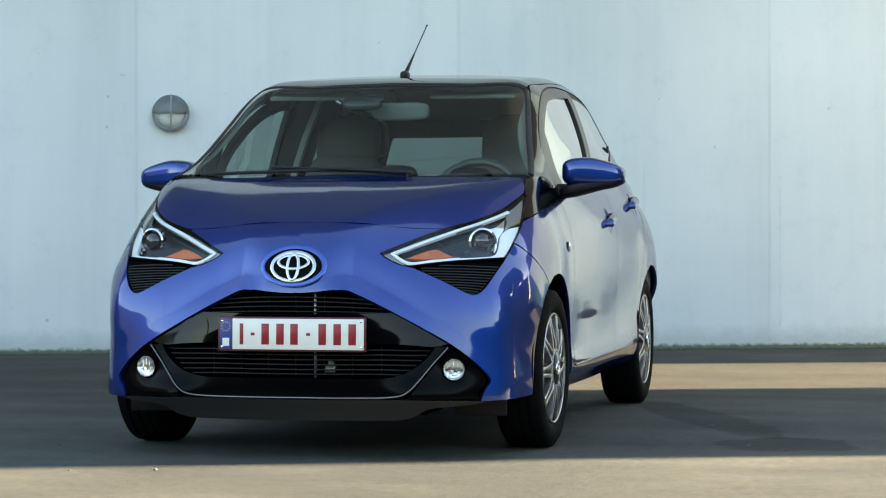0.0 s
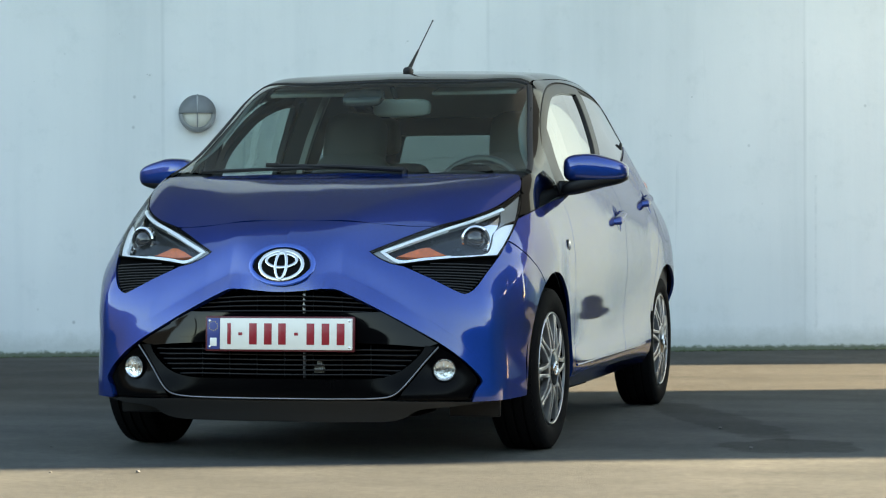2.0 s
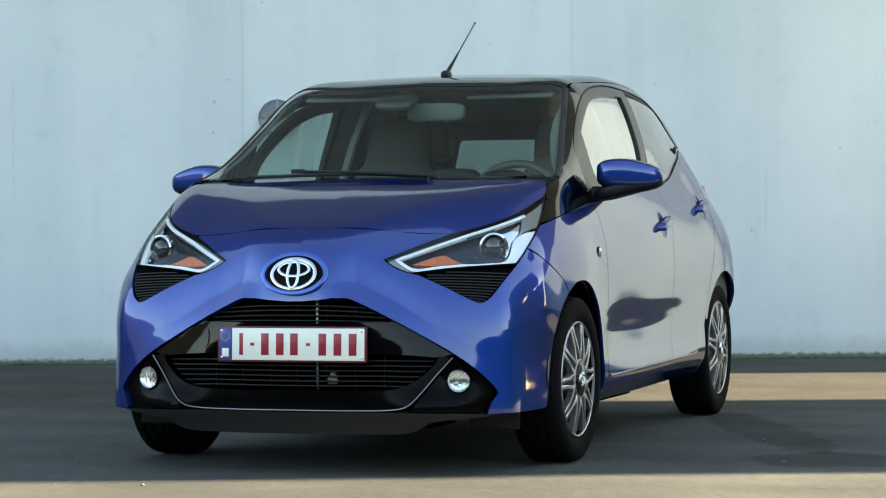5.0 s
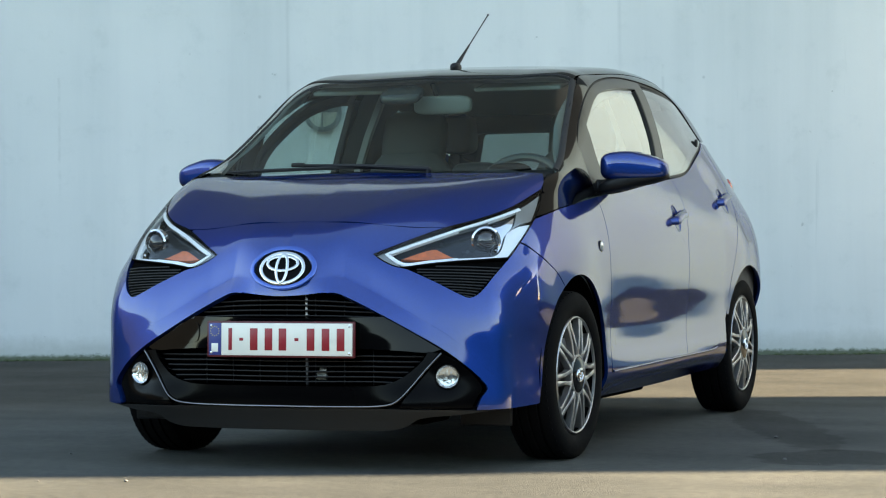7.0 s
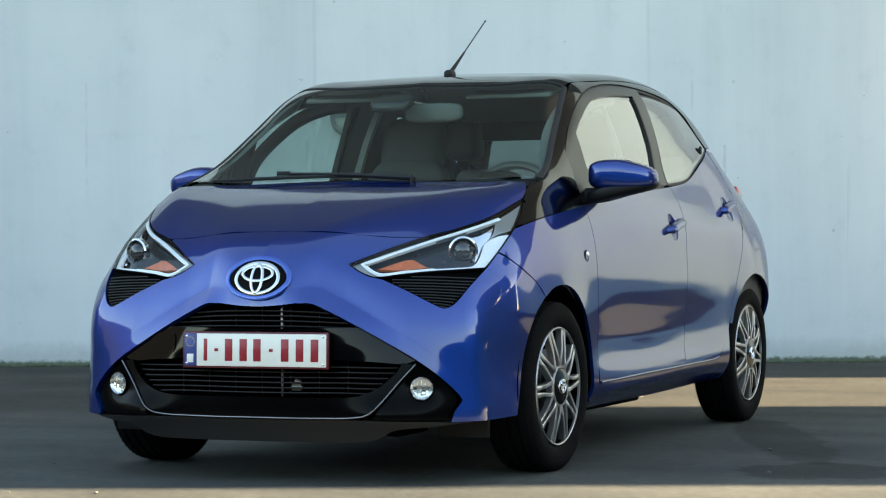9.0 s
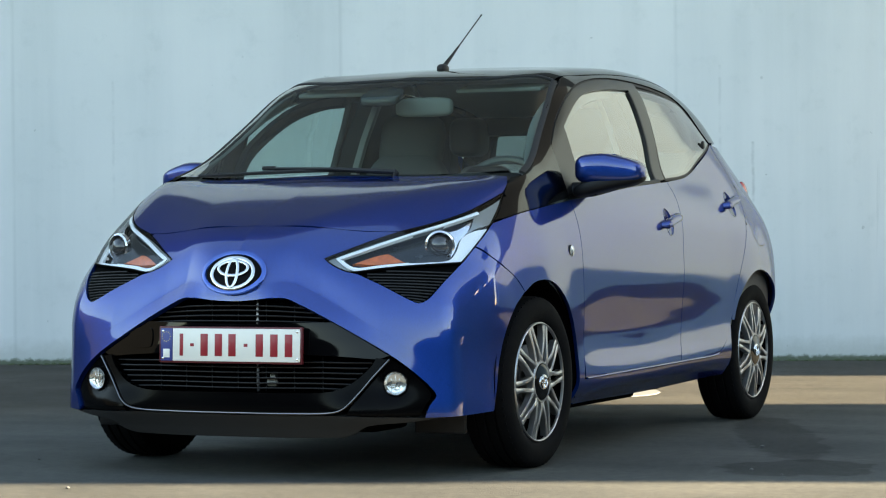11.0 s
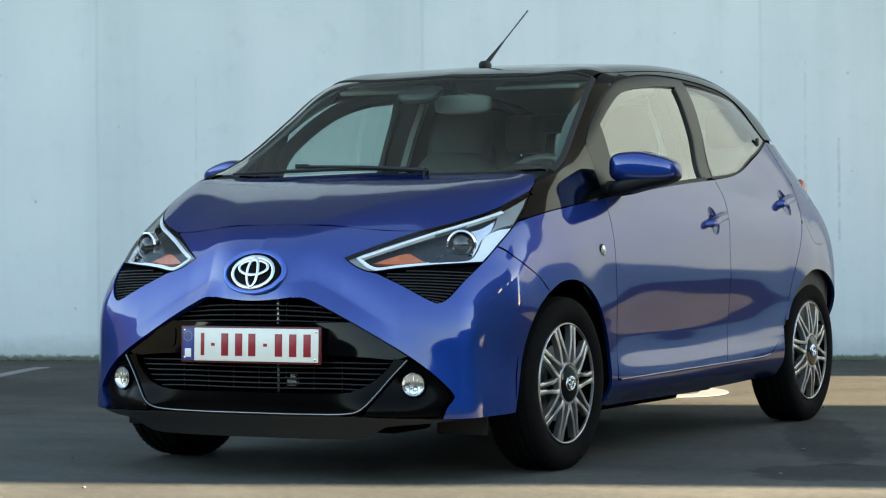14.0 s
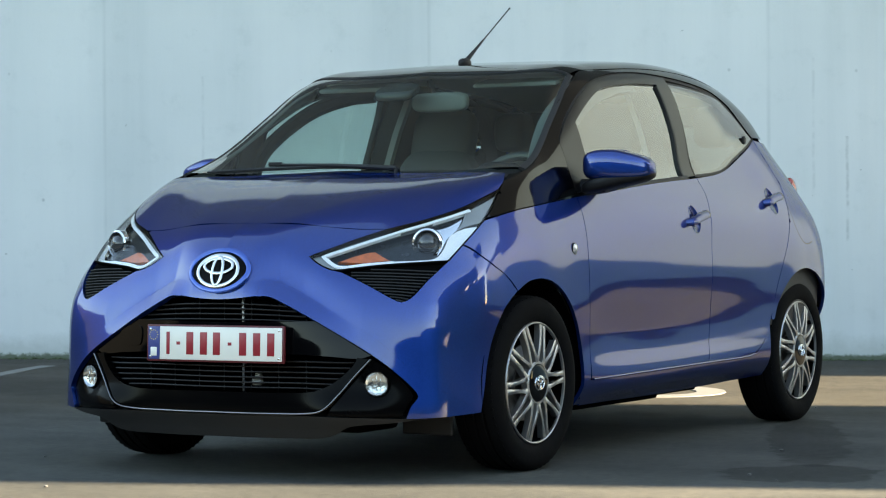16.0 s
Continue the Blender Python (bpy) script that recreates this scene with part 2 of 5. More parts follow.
def raised(v, lift):
    """Points moved off the skin by lift (a number or a function of the point), and their normals."""
    n = grad(v)
    if not callable(lift):
        return v + n * lift, n
    t1 = np.cross(n, (0.31, 0.2, 0.93))
    t1 /= np.linalg.norm(t1, axis=1, keepdims=True)
    t2 = np.cross(n, t1)
    e = 0.002
    m = n - sum(t * ((lift(v + t * e) - lift(v - t * e)) / (2 * e))[:, None] for t in (t1, t2))
    return v + n * lift(v)[:, None], m / np.linalg.norm(m, axis=1, keepdims=True)


def inset(poly, gap):
    """Draw an outline in by a gap."""
    area = np.sum(poly[:, 0] * np.roll(poly[:, 1], -1) - np.roll(poly[:, 0], -1) * poly[:, 1])
    d = np.roll(poly, -1, 0) - np.roll(poly, 1, 0)
    n = np.stack([-d[:, 1], d[:, 0]], 1) * (1 if area > 0 else -1)
    return poly + n / np.maximum(np.linalg.norm(n, axis=1, keepdims=True), 1e-9) * gap


def sym(half):
    """A whole outline from the half that starts and ends on the middle line."""
    return list(half) + [(-p[0], *p[1:]) for p in reversed(half) if abs(p[0]) > 1e-6]


def panel(name, kind, pts, material, parent, label="", h=0.014, lift=0.0, rim=0.012, flip=False, gap=0.002, dish=None):
    """A sheet of the car's skin inside an outline, with its edges turned in. flip: for the other flank."""
    wide = 45.0 if kind == "P" else 1.0
    poly = inset(smooth_line([(p[0] / wide, *p[1:]) for p in pts]), gap)
    flat, faces = fill(poly, h, h)
    flat = flat * (wide, 1)
    v, nv = raised(chart(kind, flat[:, 0], flat[:, 1]), lift)
    if dish:
        nv = raised(v, dish)[1]
    verts, normals = [v], [nv]
    count = len(v)
    if rim:
        ring = poly * (wide, 1)
        e, ne = raised(chart(kind, ring[:, 0], ring[:, 1]), lift)
        side = np.cross(np.roll(e, -1, 0) - np.roll(e, 1, 0), ne)
        side /= np.maximum(np.linalg.norm(side, axis=1, keepdims=True), 1e-9)
        m = len(e)
        verts += [e, e - ne * rim]
        normals += [side, side]
        faces = faces + [[count + k, count + (k + 1) % m, count + m + (k + 1) % m, count + m + k] for k in range(m)]
    verts, normals = np.concatenate(verts), np.concatenate(normals)
    if flip:
        verts, normals = verts * (-1, 1, 1), normals * (-1, 1, 1)
    # turn the faces to look outwards
    out = []
    for k, f in enumerate(faces):
        a, b, c = verts[f[0]], verts[f[1]], verts[f[2]]
        n = np.cross(b - a, c - a)
        if len(f) > 3:
            n = n + np.cross(c - a, verts[f[3]] - a)
        out.append(f if np.dot(n, normals[f].sum(0)) >= 0 else f[::-1])
    return raw(name, verts, out, material, parent, label, True, normals)


def on_skin(kind, pts, lift=0.0, step=0.012, closed=False, flip=False):
    """A line laid over the skin."""
    wide = 45.0 if kind == "P" else 1.0
    s = smooth_line([(p[0] / wide, *p[1:]) for p in pts], step, closed) * (wide, 1)
    v = chart(kind, s[:, 0], s[:, 1])
    v = v + grad(v) * lift
    return v * (-1, 1, 1) if flip else v


def ribbon(name, kind, pts, width, material, parent, label="", lift=0.002, depth=0.012, closed=False, flip=False, step=0.015):
    """A flat strip of some width along a line on the skin, with turned-down edges."""
    c = on_skin(kind, pts, 0.0, step, closed)
    n = grad(c)
    d = np.roll(c, -1, 0) - np.roll(c, 1, 0)
    if not closed:
        d[0], d[-1] = c[1] - c[0], c[-1] - c[-2]
    s = np.cross(d, n)
    s /= np.linalg.norm(s, axis=1, keepdims=True)
    rows = [c - s * width / 2 + n * (lift - depth), c - s * (width / 2) + n * (lift - 0.001), c - s * (width / 2 - 0.002) + n * lift,
            c + s * (width / 2 - 0.002) + n * lift, c + s * (width / 2) + n * (lift - 0.001), c + s * width / 2 + n * (lift - depth)]
    v = np.concatenate(rows)
    m = len(c)
    if flip:
        v = v * (-1, 1, 1)
    bm = bmesh.new()
    vs = [bm.verts.new(p) for p in v]
    for r in range(5):
        for k in range(m if closed else m - 1):
            bm.faces.new((vs[r * m + k], vs[r * m + (k + 1) % m], vs[(r + 1) * m + (k + 1) % m], vs[(r + 1) * m + k]))
    if not closed:
        bm.faces.new([vs[r * m] for r in range(6)])
        bm.faces.new([vs[r * m + m - 1] for r in range(6)])
    return part(name, bm, material, parent, label, 50)


def superball(bm, c, h, e1, e2, m=None, nu=36, nv=20, shape=None):
    """A rounded block: centre, half sizes, squareness."""
    f = lambda v, e: math.copysign(abs(v) ** e, v)
    rows = []
    for j in range(1, nv):
        b = -math.pi / 2 + math.pi * j / nv
        row = []
        for i in range(nu):
            a = 2 * math.pi * i / nu
            p = Vector((h[0] * f(math.cos(b), e1) * f(math.cos(a), e2), h[1] * f(math.cos(b), e1) * f(math.sin(a), e2), h[2] * f(math.sin(b), e1)))
            if shape:
                p = shape(p)
            p = p + Vector(c)
            row.append(bm.verts.new(m @ p if m else p))
        rows.append(row)
    for p, q in zip(rows, rows[1:]):
        for i in range(nu):
            bm.faces.new((p[i], p[(i + 1) % nu], q[(i + 1) % nu], q[i]))
    bm.faces.new(rows[0])
    bm.faces.new(rows[-1])



# ---------------------------------------------------------------- body surface
def curve(xs, ys):
    """Smooth curve through the knots, straight on past its ends."""
    xs, ys = np.array(xs, float), np.array(ys, float)
    h = np.diff(xs)
    d = np.diff(ys) / h
    m = np.empty(len(xs))
    m[0], m[-1] = d[0], d[-1]
    m[1:-1] = (d[:-1] * h[1:] + d[1:] * h[:-1]) / (h[1:] + h[:-1])
    for i in range(1, len(xs) - 1):
        if d[i - 1] * d[i] <= 0:
            m[i] *= 0.25

    def at(v):
        v = np.asarray(v, float)
        i = np.clip(np.searchsorted(xs, v) - 1, 0, len(xs) - 2)
        t = (v - xs[i]) / h[i]
        tc = np.clip(t, 0, 1)
        t2, t3 = tc * tc, tc * tc * tc
        y = (2 * t3 - 3 * t2 + 1) * ys[i] + (t3 - 2 * t2 + tc) * h[i] * m[i] + (3 * t2 - 2 * t3) * ys[i + 1] + (t3 - t2) * h[i] * m[i + 1]
        return y + np.where(t < 0, t * h[i] * m[0], 0) + np.where(t > 1, (t - 1) * h[i] * m[-1], 0)
    return at


class Loft:
    """A sheet through section curves: station u, section v -> value."""

    def __init__(self, knots):
        self.knots, self.us, self.sections = knots, [], []

    def add(self, u, *values):
        self.us.append(u)
        self.sections.append(curve(self.knots, values))
        return self

    def __call__(self, u, v):
        u, v = np.broadcast_arrays(np.asarray(u, float), np.asarray(v, float))
        us = np.array(self.us)
        val = np.stack([s(v) for s in self.sections])
        h = np.diff(us)
        d = np.diff(val, axis=0) / h.reshape(-1, *([1] * v.ndim))
        m = np.empty_like(val)
        m[0], m[-1] = d[0], d[-1]
        for i in range(1, len(us) - 1):
            m[i] = (d[i - 1] * h[i] + d[i] * h[i - 1]) / (h[i] + h[i - 1])
        i = np.clip(np.searchsorted(us, u) - 1, 0, len(us) - 2)
        t = np.clip((u - us[i]) / h[i], 0, 1)
        pick = lambda a, k: np.take_along_axis(a, k[None], 0)[0]
        t2, t3 = t * t, t * t * t
        return ((2 * t3 - 3 * t2 + 1) * pick(val, i) + (t3 - 2 * t2 + t) * h[i] * pick(m, i)
                + (3 * t2 - 2 * t3) * pick(val, i + 1) + (t3 - t2) * h[i] * pick(m, i + 1))


# half width of the flanks: station y, heights z
SIDE = Loft((0.18, 0.26, 0.31, 0.36, 0.42, 0.48, 0.55, 0.64, 0.72, 0.82, 0.90, 1.00, 1.15, 1.34, 1.44))
SIDE.add(-0.75, .690, .685, .675, .665, .655, .640, .610, .560, .500, .43, .36, .30, .25, .20, .15)
SIDE.add(-0.50, .738, .738, .735, .732, .730, .732, .725, .700, .655, .61, .57, .52, .45, .35, .25)
SIDE.add(-0.37, .772, .770, .768, .767, .769, .774, .776, .762, .735, .705, .67, .61, .52, .40, .30)
SIDE.add(-0.20, .785, .785, .784, .785, .787, .791, .794, .788, .772, .738, .71, .67, .60, .45, .36)
SIDE.add(0.00, .795, .795, .796, .798, .800, .804, .806, .804, .795, .762, .728, .70, .635, .50, .42)
SIDE.add(0.28, .755, .792, .794, .794, .795, .797, .800, .800, .795, .770, .734, .698, .645, .560, .50)
SIDE.add(0.50, .742, .798, .797, .789, .787, .791, .798, .802, .797, .774, .741, .698, .652, .578, .53)
SIDE.add(1.00, .738, .800, .798, .788, .787, .792, .800, .806, .802, .786, .753, .706, .664, .598, .555)
SIDE.add(1.50, .738, .800, .802, .793, .789, .792, .800, .807, .803, .789, .758, .708, .668, .603, .56)
SIDE.add(1.95, .750, .802, .808, .805, .801, .802, .806, .810, .806, .788, .754, .706, .656, .580, .53)
SIDE.add(2.34, .795, .806, .808, .810, .812, .815, .818, .818, .812, .786, .751, .706, .622, .510, .45)
SIDE.add(2.60, .770, .785, .790, .795, .800, .804, .807, .803, .792, .760, .716, .655, .545, .420, .36)
SIDE.add(2.85, .700, .710, .712, .714, .716, .716, .714, .705, .690, .655, .620, .580, .530, .450, .40)
# front face: station x, heights z -> y
FRONT = Loft((0.16, 0.22, 0.30, 0.38, 0.46, 0.53, 0.58, 0.64, 0.69, 0.74, 0.80, 0.88, 0.96))
FRONT.add(0.00, -.690, -.706, -.704, -.700, -.697, -.692, -.690, -.678, -.660, -.632, -.580, -.47, -.33)
FRONT.add(0.15, -.686, -.702, -.699, -.695, -.692, -.688, -.684, -.668, -.645, -.612, -.555, -.44, -.30)
FRONT.add(0.30, -.676, -.693, -.688, -.682, -.676, -.666, -.652, -.625, -.592, -.548, -.480, -.36, -.22)
FRONT.add(0.45, -.672, -.693, -.672, -.656, -.642, -.626, -.608, -.576, -.538, -.488, -.412, -.29, -.16)
FRONT.add(0.60, -.605, -.625, -.618, -.608, -.596, -.580, -.562, -.530, -.493, -.440, -.360, -.235, -.11)
FRONT.add(0.72, -.540, -.545, -.541, -.537, -.532, -.522, -.506, -.468, -.410, -.350, -.270, -.140, -.02)
FRONT.add(0.85, -.450, -.450, -.444, -.438, -.428, -.412, -.390, -.335, -.260, -.180, -.080, .05, .15)
# upper side: station x, y -> z
TOP = Loft((-0.75, -0.62, -0.50, -0.35, -0.20, -0.05, 0.05, 0.25, 0.50, 0.64, 0.78, 0.95, 1.20, 1.50, 1.90, 2.25, 2.50, 2.70))
TOP.add(0.00, .68, .770, .828, .884, .930, .967, .988, 1.118, 1.282, 1.358, 1.390, 1.408, 1.428, 1.438, 1.420, 1.360, 1.275, 1.20)
TOP.add(0.30, .67, .760, .820, .878, .926, .964, .985, 1.100, 1.268, 1.346, 1.383, 1.402, 1.422, 1.432, 1.414, 1.354, 1.268, 1.19)
TOP.add(0.50, .65, .738, .803, .866, .918, .962, .986, 1.074, 1.238, 1.326, 1.372, 1.390, 1.408, 1.419, 1.400, 1.339, 1.252, 1.17)
TOP.add(0.65, .61, .700, .768, .840, .902, .956, .985, 1.052, 1.188, 1.268, 1.322, 1.352, 1.377, 1.388, 1.370, 1.309, 1.220, 1.14)
TOP.add(0.80, .55, .640, .715, .795, .865, .930, .960, 1.020, 1.125, 1.195, 1.250, 1.285, 1.315, 1.328, 1.310, 1.250, 1.16, 1.09)
# tail: height -> y, drawn in towards the flanks
TAIL = curve((0.15, 0.25, 0.40, 0.60, 0.80, 0.92, 1.05, 1.20, 1.33, 1.45), (2.66, 2.72, 2.765, 2.77, 2.755, 2.70, 2.60, 2.50, 2.40, 2.32))
# edge of the mouth and of the light blue ridge that follows it, x -> z
MOUTH = curve((0.0, 0.085, 0.158, 0.185, 0.235, 0.333, 0.429, 0.535, 0.60, 0.652, 0.70, 0.76), (0.574, 0.577, 0.586, 0.586, 0.565, 0.517, 0.465, 0.405, 0.356, 0.301, 0.255, 0.215))
STEP = 0.052


def smax(a, b, k):
    return np.maximum(a, b) + np.maximum(k - np.abs(a - b), 0) ** 2 / (4 * k)


def solid(p):
    """Negative inside the car's outer skin."""
    x, y, z = np.abs(p[..., 0]), p[..., 1], p[..., 2]
    side = x - SIDE(y, z)
    d = z - MOUTH(x)
    up = np.clip((d - STEP) / 0.13, 0, 1)
    deep = 0.003 + 0.021 * np.clip((MOUTH(x) - 0.43) / 0.11, 0, 1)
    hollow = np.where(d < STEP, 0.003 + (deep - 0.003) * np.clip(d / STEP, 0, 1), deep * (1 - up * up * (3 - 2 * up)))
    front = FRONT(x, z) + hollow * np.clip((x - 0.10) / 0.10, 0, 1) - y
    top = z - TOP(x, y)
    tail = y - (TAIL(z) - 0.16 * x * x)
    corner = 0.04 + 0.06 * np.clip((z - 0.56) / 0.14, 0, 1)
    g = smax(side, front, corner)
    g = smax(g, top, 0.04 + 0.055 * np.clip((y - 0.1) / 0.5, 0, 1))
    return smax(g, tail, 0.10)


def grad(p, e=0.003):
    g = np.stack([solid(p + np.eye(3)[i] * e) - solid(p - np.eye(3)[i] * e) for i in range(3)], -1)
    return g / np.maximum(np.linalg.norm(g, axis=-1, keepdims=True), 1e-9)


def meet(start, way, reach, n=40):
    """First points at which rays enter the skin."""
    step = reach / n
    lo, hi = np.full(len(start), np.nan), np.full(len(start), reach)
    before = solid(start)
    for i in range(1, n + 1):
        now = solid(start + way * (i * step))
        hit = np.isnan(lo) & (before > 0) & (now <= 0)
        lo[hit], hi[hit] = (i - 1) * step, i * step
        before = now
    miss = np.isnan(lo)
    lo[miss] = reach * 0.5
    hi[miss] = reach * 0.5
    for _ in range(15):
        mid = (lo + hi) / 2
        out = solid(start + way * mid[:, None]) > 0
        lo, hi = np.where(out, mid, lo), np.where(out, hi, mid)
    return start + way * hi[:, None], miss


def lean(u, v):
    """How far the pillars lean back towards the roof."""
    s = np.clip((v - 0.98) / 0.32, 0, 1)
    return 0.085 * s * s * (3 - 2 * s) * np.clip((u - 0.45) / 0.5, 0, 1) * np.clip((2.40 - u) / 0.4, 0, 1)


def chart(kind, u, v):
    """Points on the skin: S side (y, z), F front (x, z), T top (x, y), R rear (x, z), P round the nose (degrees, z)."""
    u, v = np.asarray(u, float), np.asarray(v, float)
    o = np.zeros_like(u)
    if kind == "S":
        u = u + lean(u, v)
        a, w, r = np.stack([o + 1.2, u, v], -1), (-1, 0, 0), 1.15
    elif kind == "F":
        a, w, r = np.stack([u, o - 1.1, v], -1), (0, 1, 0), 1.6
    elif kind == "R":
        a, w, r = np.stack([u, o + 3.1, v], -1), (0, -1, 0), 1.0
    elif kind == "T":
        a, w, r = np.stack([u, v, o + 1.8], -1), (0, 0, -1), 1.4
    else:
        t = np.radians(u)
        d = np.stack([np.sin(t), -np.cos(t), o], -1)
        a = np.stack([o, o + 0.7, v], -1) + d * 1.9
        return meet(a, -d, 1.6)[0]
    return meet(a, np.broadcast_to(np.array(w, float), a.shape), r)[0]

# ---------------------------------------------------------------- car
car = tagged(new("car"), "metallic blue five-door city car with black roof, parked on asphalt", "car")


def arc(cy, cz, r, a0, a1, n=14):
    """Wheel arch points (y, z), angles in degrees from the rear, anticlockwise."""
    return [(cy + r * math.cos(radians(a0 + (a1 - a0) * k / n)), cz + r * math.sin(radians(a0 + (a1 - a0) * k / n))) for k in range(n + 1)]


# lines that neighbouring panels share
FENDER_TOP = [(-0.154, 0.835), (-0.061, 0.852), (0.188, 0.879)]
NOSE_SEAM = [(-0.300, 0.706), (-0.262, 0.679), (-0.203, 0.645), (-0.171, 0.620)]
DOOR_FRONT = [(0.408, 0.864), (0.396, 0.815), (0.377, 0.70), (0.384, 0.57), (0.398, 0.45), (0.400, 0.34)]
DOOR_MID = [(1.487, 0.92), (1.450, 0.82), (1.420, 0.70), (1.426, 0.55), (1.430, 0.42)]
DOOR_REAR = [(2.262, 1.03), (2.296, 0.95), (2.284, 0.89), (2.240, 0.82), (2.173, 0.731), (2.118, 0.657), (2.055, 0.547), (2.013, 0.438), (1.930, 0.345), (1.846, 0.304)]
GAP_LINE = [(0.432, 1.04), (0.427, 1.09), (0.471, 1.132), (0.55, 1.195), (0.664, 1.270), (0.772, 1.318), (0.931, 1.354), (1.141, 1.371)]
GLASS_TOP = [(1.067, 1.323), (0.902, 1.307), (0.79, 1.282), (0.679, 1.227)]
HOOD_FRONT = [(0, -0.524), (0.10, -0.520), (0.234, -0.497), (0.371, -0.452), (0.472, -0.412)]
HOOD_SIDE = [(0.565, -0.343), (0.637, -0.246), (0.680, -0.127), (0.693, -0.072)]


def to_p(pts):
    """Plan points on the skin as (degrees round the nose, height)."""
    v = chart("T", [p[0] for p in pts], [p[1] for p in pts])
    return [(math.degrees(math.atan2(q[0], 0.7 - q[1])), float(q[2])) for q in v]


NOSE_TOP = to_p(HOOD_FRONT)
LAMP_TOP = [(15.4, 0.736), (18.55, 0.763), NOSE_TOP[-1]] + to_p(HOOD_SIDE[:3])
LAMP_BACK = to_p(HOOD_SIDE[3:])[0]
LAMP_OUT = [(36.0, 0.781), (34.1, 0.742)]


def dent(y, z, a, b, depth):
    """A dished hollow round (y, z) on the flank."""
    return lambda p: -depth * np.clip(1 - ((p[:, 1] - y) / a) ** 2 - ((p[:, 2] - z) / b) ** 2, 0, 1) ** 0.7


# --- painted panels
MOUTH_EDGE = [(27.9, 0.275), (27.2, 0.301), (24.8, 0.356), (22.06, 0.405), (17.85, 0.465), (13.9, 0.517), (9.9, 0.565), (7.7, 0.585)]
CREASE = []
for x in (0.155, 0.235, 0.333, 0.429, 0.535, 0.60, 0.652, 0.690):
    z_ = float(MOUTH(x)) + STEP
    q = chart("F", [x], [z_])[0]
    CREASE.append((math.degrees(math.atan2(q[0], 0.7 - q[1])), z_))
bumper = panel("front_bumper", "P", sym(NOSE_TOP[:-1] + [(*NOSE_TOP[-1], 1)] + LAMP_TOP[1::-1] + [(12.43, 0.71, 1), (13.8, 0.688), (16.0, 0.667), (17.4, 0.660, 1),
    (21.2, 0.619), (24.6, 0.577), (25.7, 0.567), (26.8, 0.577), (29.3, 0.638), (31.9, 0.692, 1), (34.1, 0.742, 1),
    (35.3, 0.729), (37.0, 0.704), (38.6, 0.679), (41.0, 0.645), (42.2, 0.620), (43.4, 0.592, 1), (41.0, 0.546), (38.8, 0.464), (37.6, 0.376), (37.0, 0.288), (36.4, 0.215, 1)]
    + [(*CREASE[-1], 1)] + CREASE[-2:0:-1] + [(*CREASE[0], 1), (6.0, 0.586, 1), (3.2, 0.578), (0, 0.574)]),
    BLUE, car, "blue painted front bumper with X-shaped arms", h=0.010, rim=0.012, gap=0.001)
for flip in (False, True):
    panel("bumper_arm", "P", [(*CREASE[0], 1)] + CREASE[1:-1] + [(*CREASE[-1], 1), (36.4, 0.215, 1), (30.7, 0.209), (26.4, 0.206, 1), (27.0, 0.243), (27.9, 0.275)] + MOUTH_EDGE[1:-1] + [(7.7, 0.586), (6.0, 0.586, 1)],
          BLUE, bumper, "blue arm along the grille", h=0.010, rim=0.02, flip=flip, gap=-0.0008)
hood = panel("hood", "T", sym(HOOD_FRONT[:-1] + [(0.472, -0.412, 1)] + HOOD_SIDE[:-1] + [(0.693, -0.072, 1),
    (0.687, -0.025), (0.664, 0.032, 1), (0.538, 0.037), (0.357, 0.047), (0.133, 0.054), (0, 0.056)]), BLUE, car, "blue metallic hood", rim=0.02)
FENDER = [(-0.215, 0.821, 1)] + FENDER_TOP + [(0.412, 0.901, 1)] + DOOR_FRONT + [(0.395, 0.275, 1), (0.392, 0.19, 1), (0.335, 0.19, 1)] + arc(0.005, 0.288, 0.340, -8, 112)[:-1] + [(-0.14, 0.591, 1)] + NOSE_SEAM[::-1] + [(-0.322, 0.731, 1), (-0.339, 0.745, 1), (-0.285, 0.781)]
DOOR1 = [(0.412, 0.901, 1), (0.634, 0.919), (0.992, 0.950), (1.477, 0.979, 1)] + DOOR_MID + [(1.39, 0.288, 1), (0.925, 0.284), (0.402, 0.279, 1)] + DOOR_FRONT[::-1]
DOOR2 = [(1.477, 0.979, 1), (1.691, 0.997), (1.797, 1.016), (1.996, 1.078), (2.186, 1.143, 1)] + DOOR_REAR + [(1.769, 0.294), (1.39, 0.288, 1)] + DOOR_MID[::-1]
SILL = [(0.398, 0.275, 1), (0.925, 0.280), (1.39, 0.284), (1.769, 0.290), (1.846, 0.299), (1.930, 0.340), (2.005, 0.42, 1), (2.0, 0.30), (1.99, 0.20, 1), (1.2, 0.182), (0.398, 0.182, 1)]
QUARTER = [(2.19, 1.143, 1)] + DOOR_REAR[:-2] + [(2.012, 0.425, 1)] + arc(2.343, 0.286, 0.334, 156, 5) + [(2.66, 0.24, 1), (2.69, 0.55), (2.675, 0.85), (2.58, 1.02), (2.45, 1.13, 1)]
DENT1, DENT2 = dent(1.300, 0.821, 0.044, 0.054, 0.030), dent(2.125, 0.893, 0.044, 0.054, 0.030)
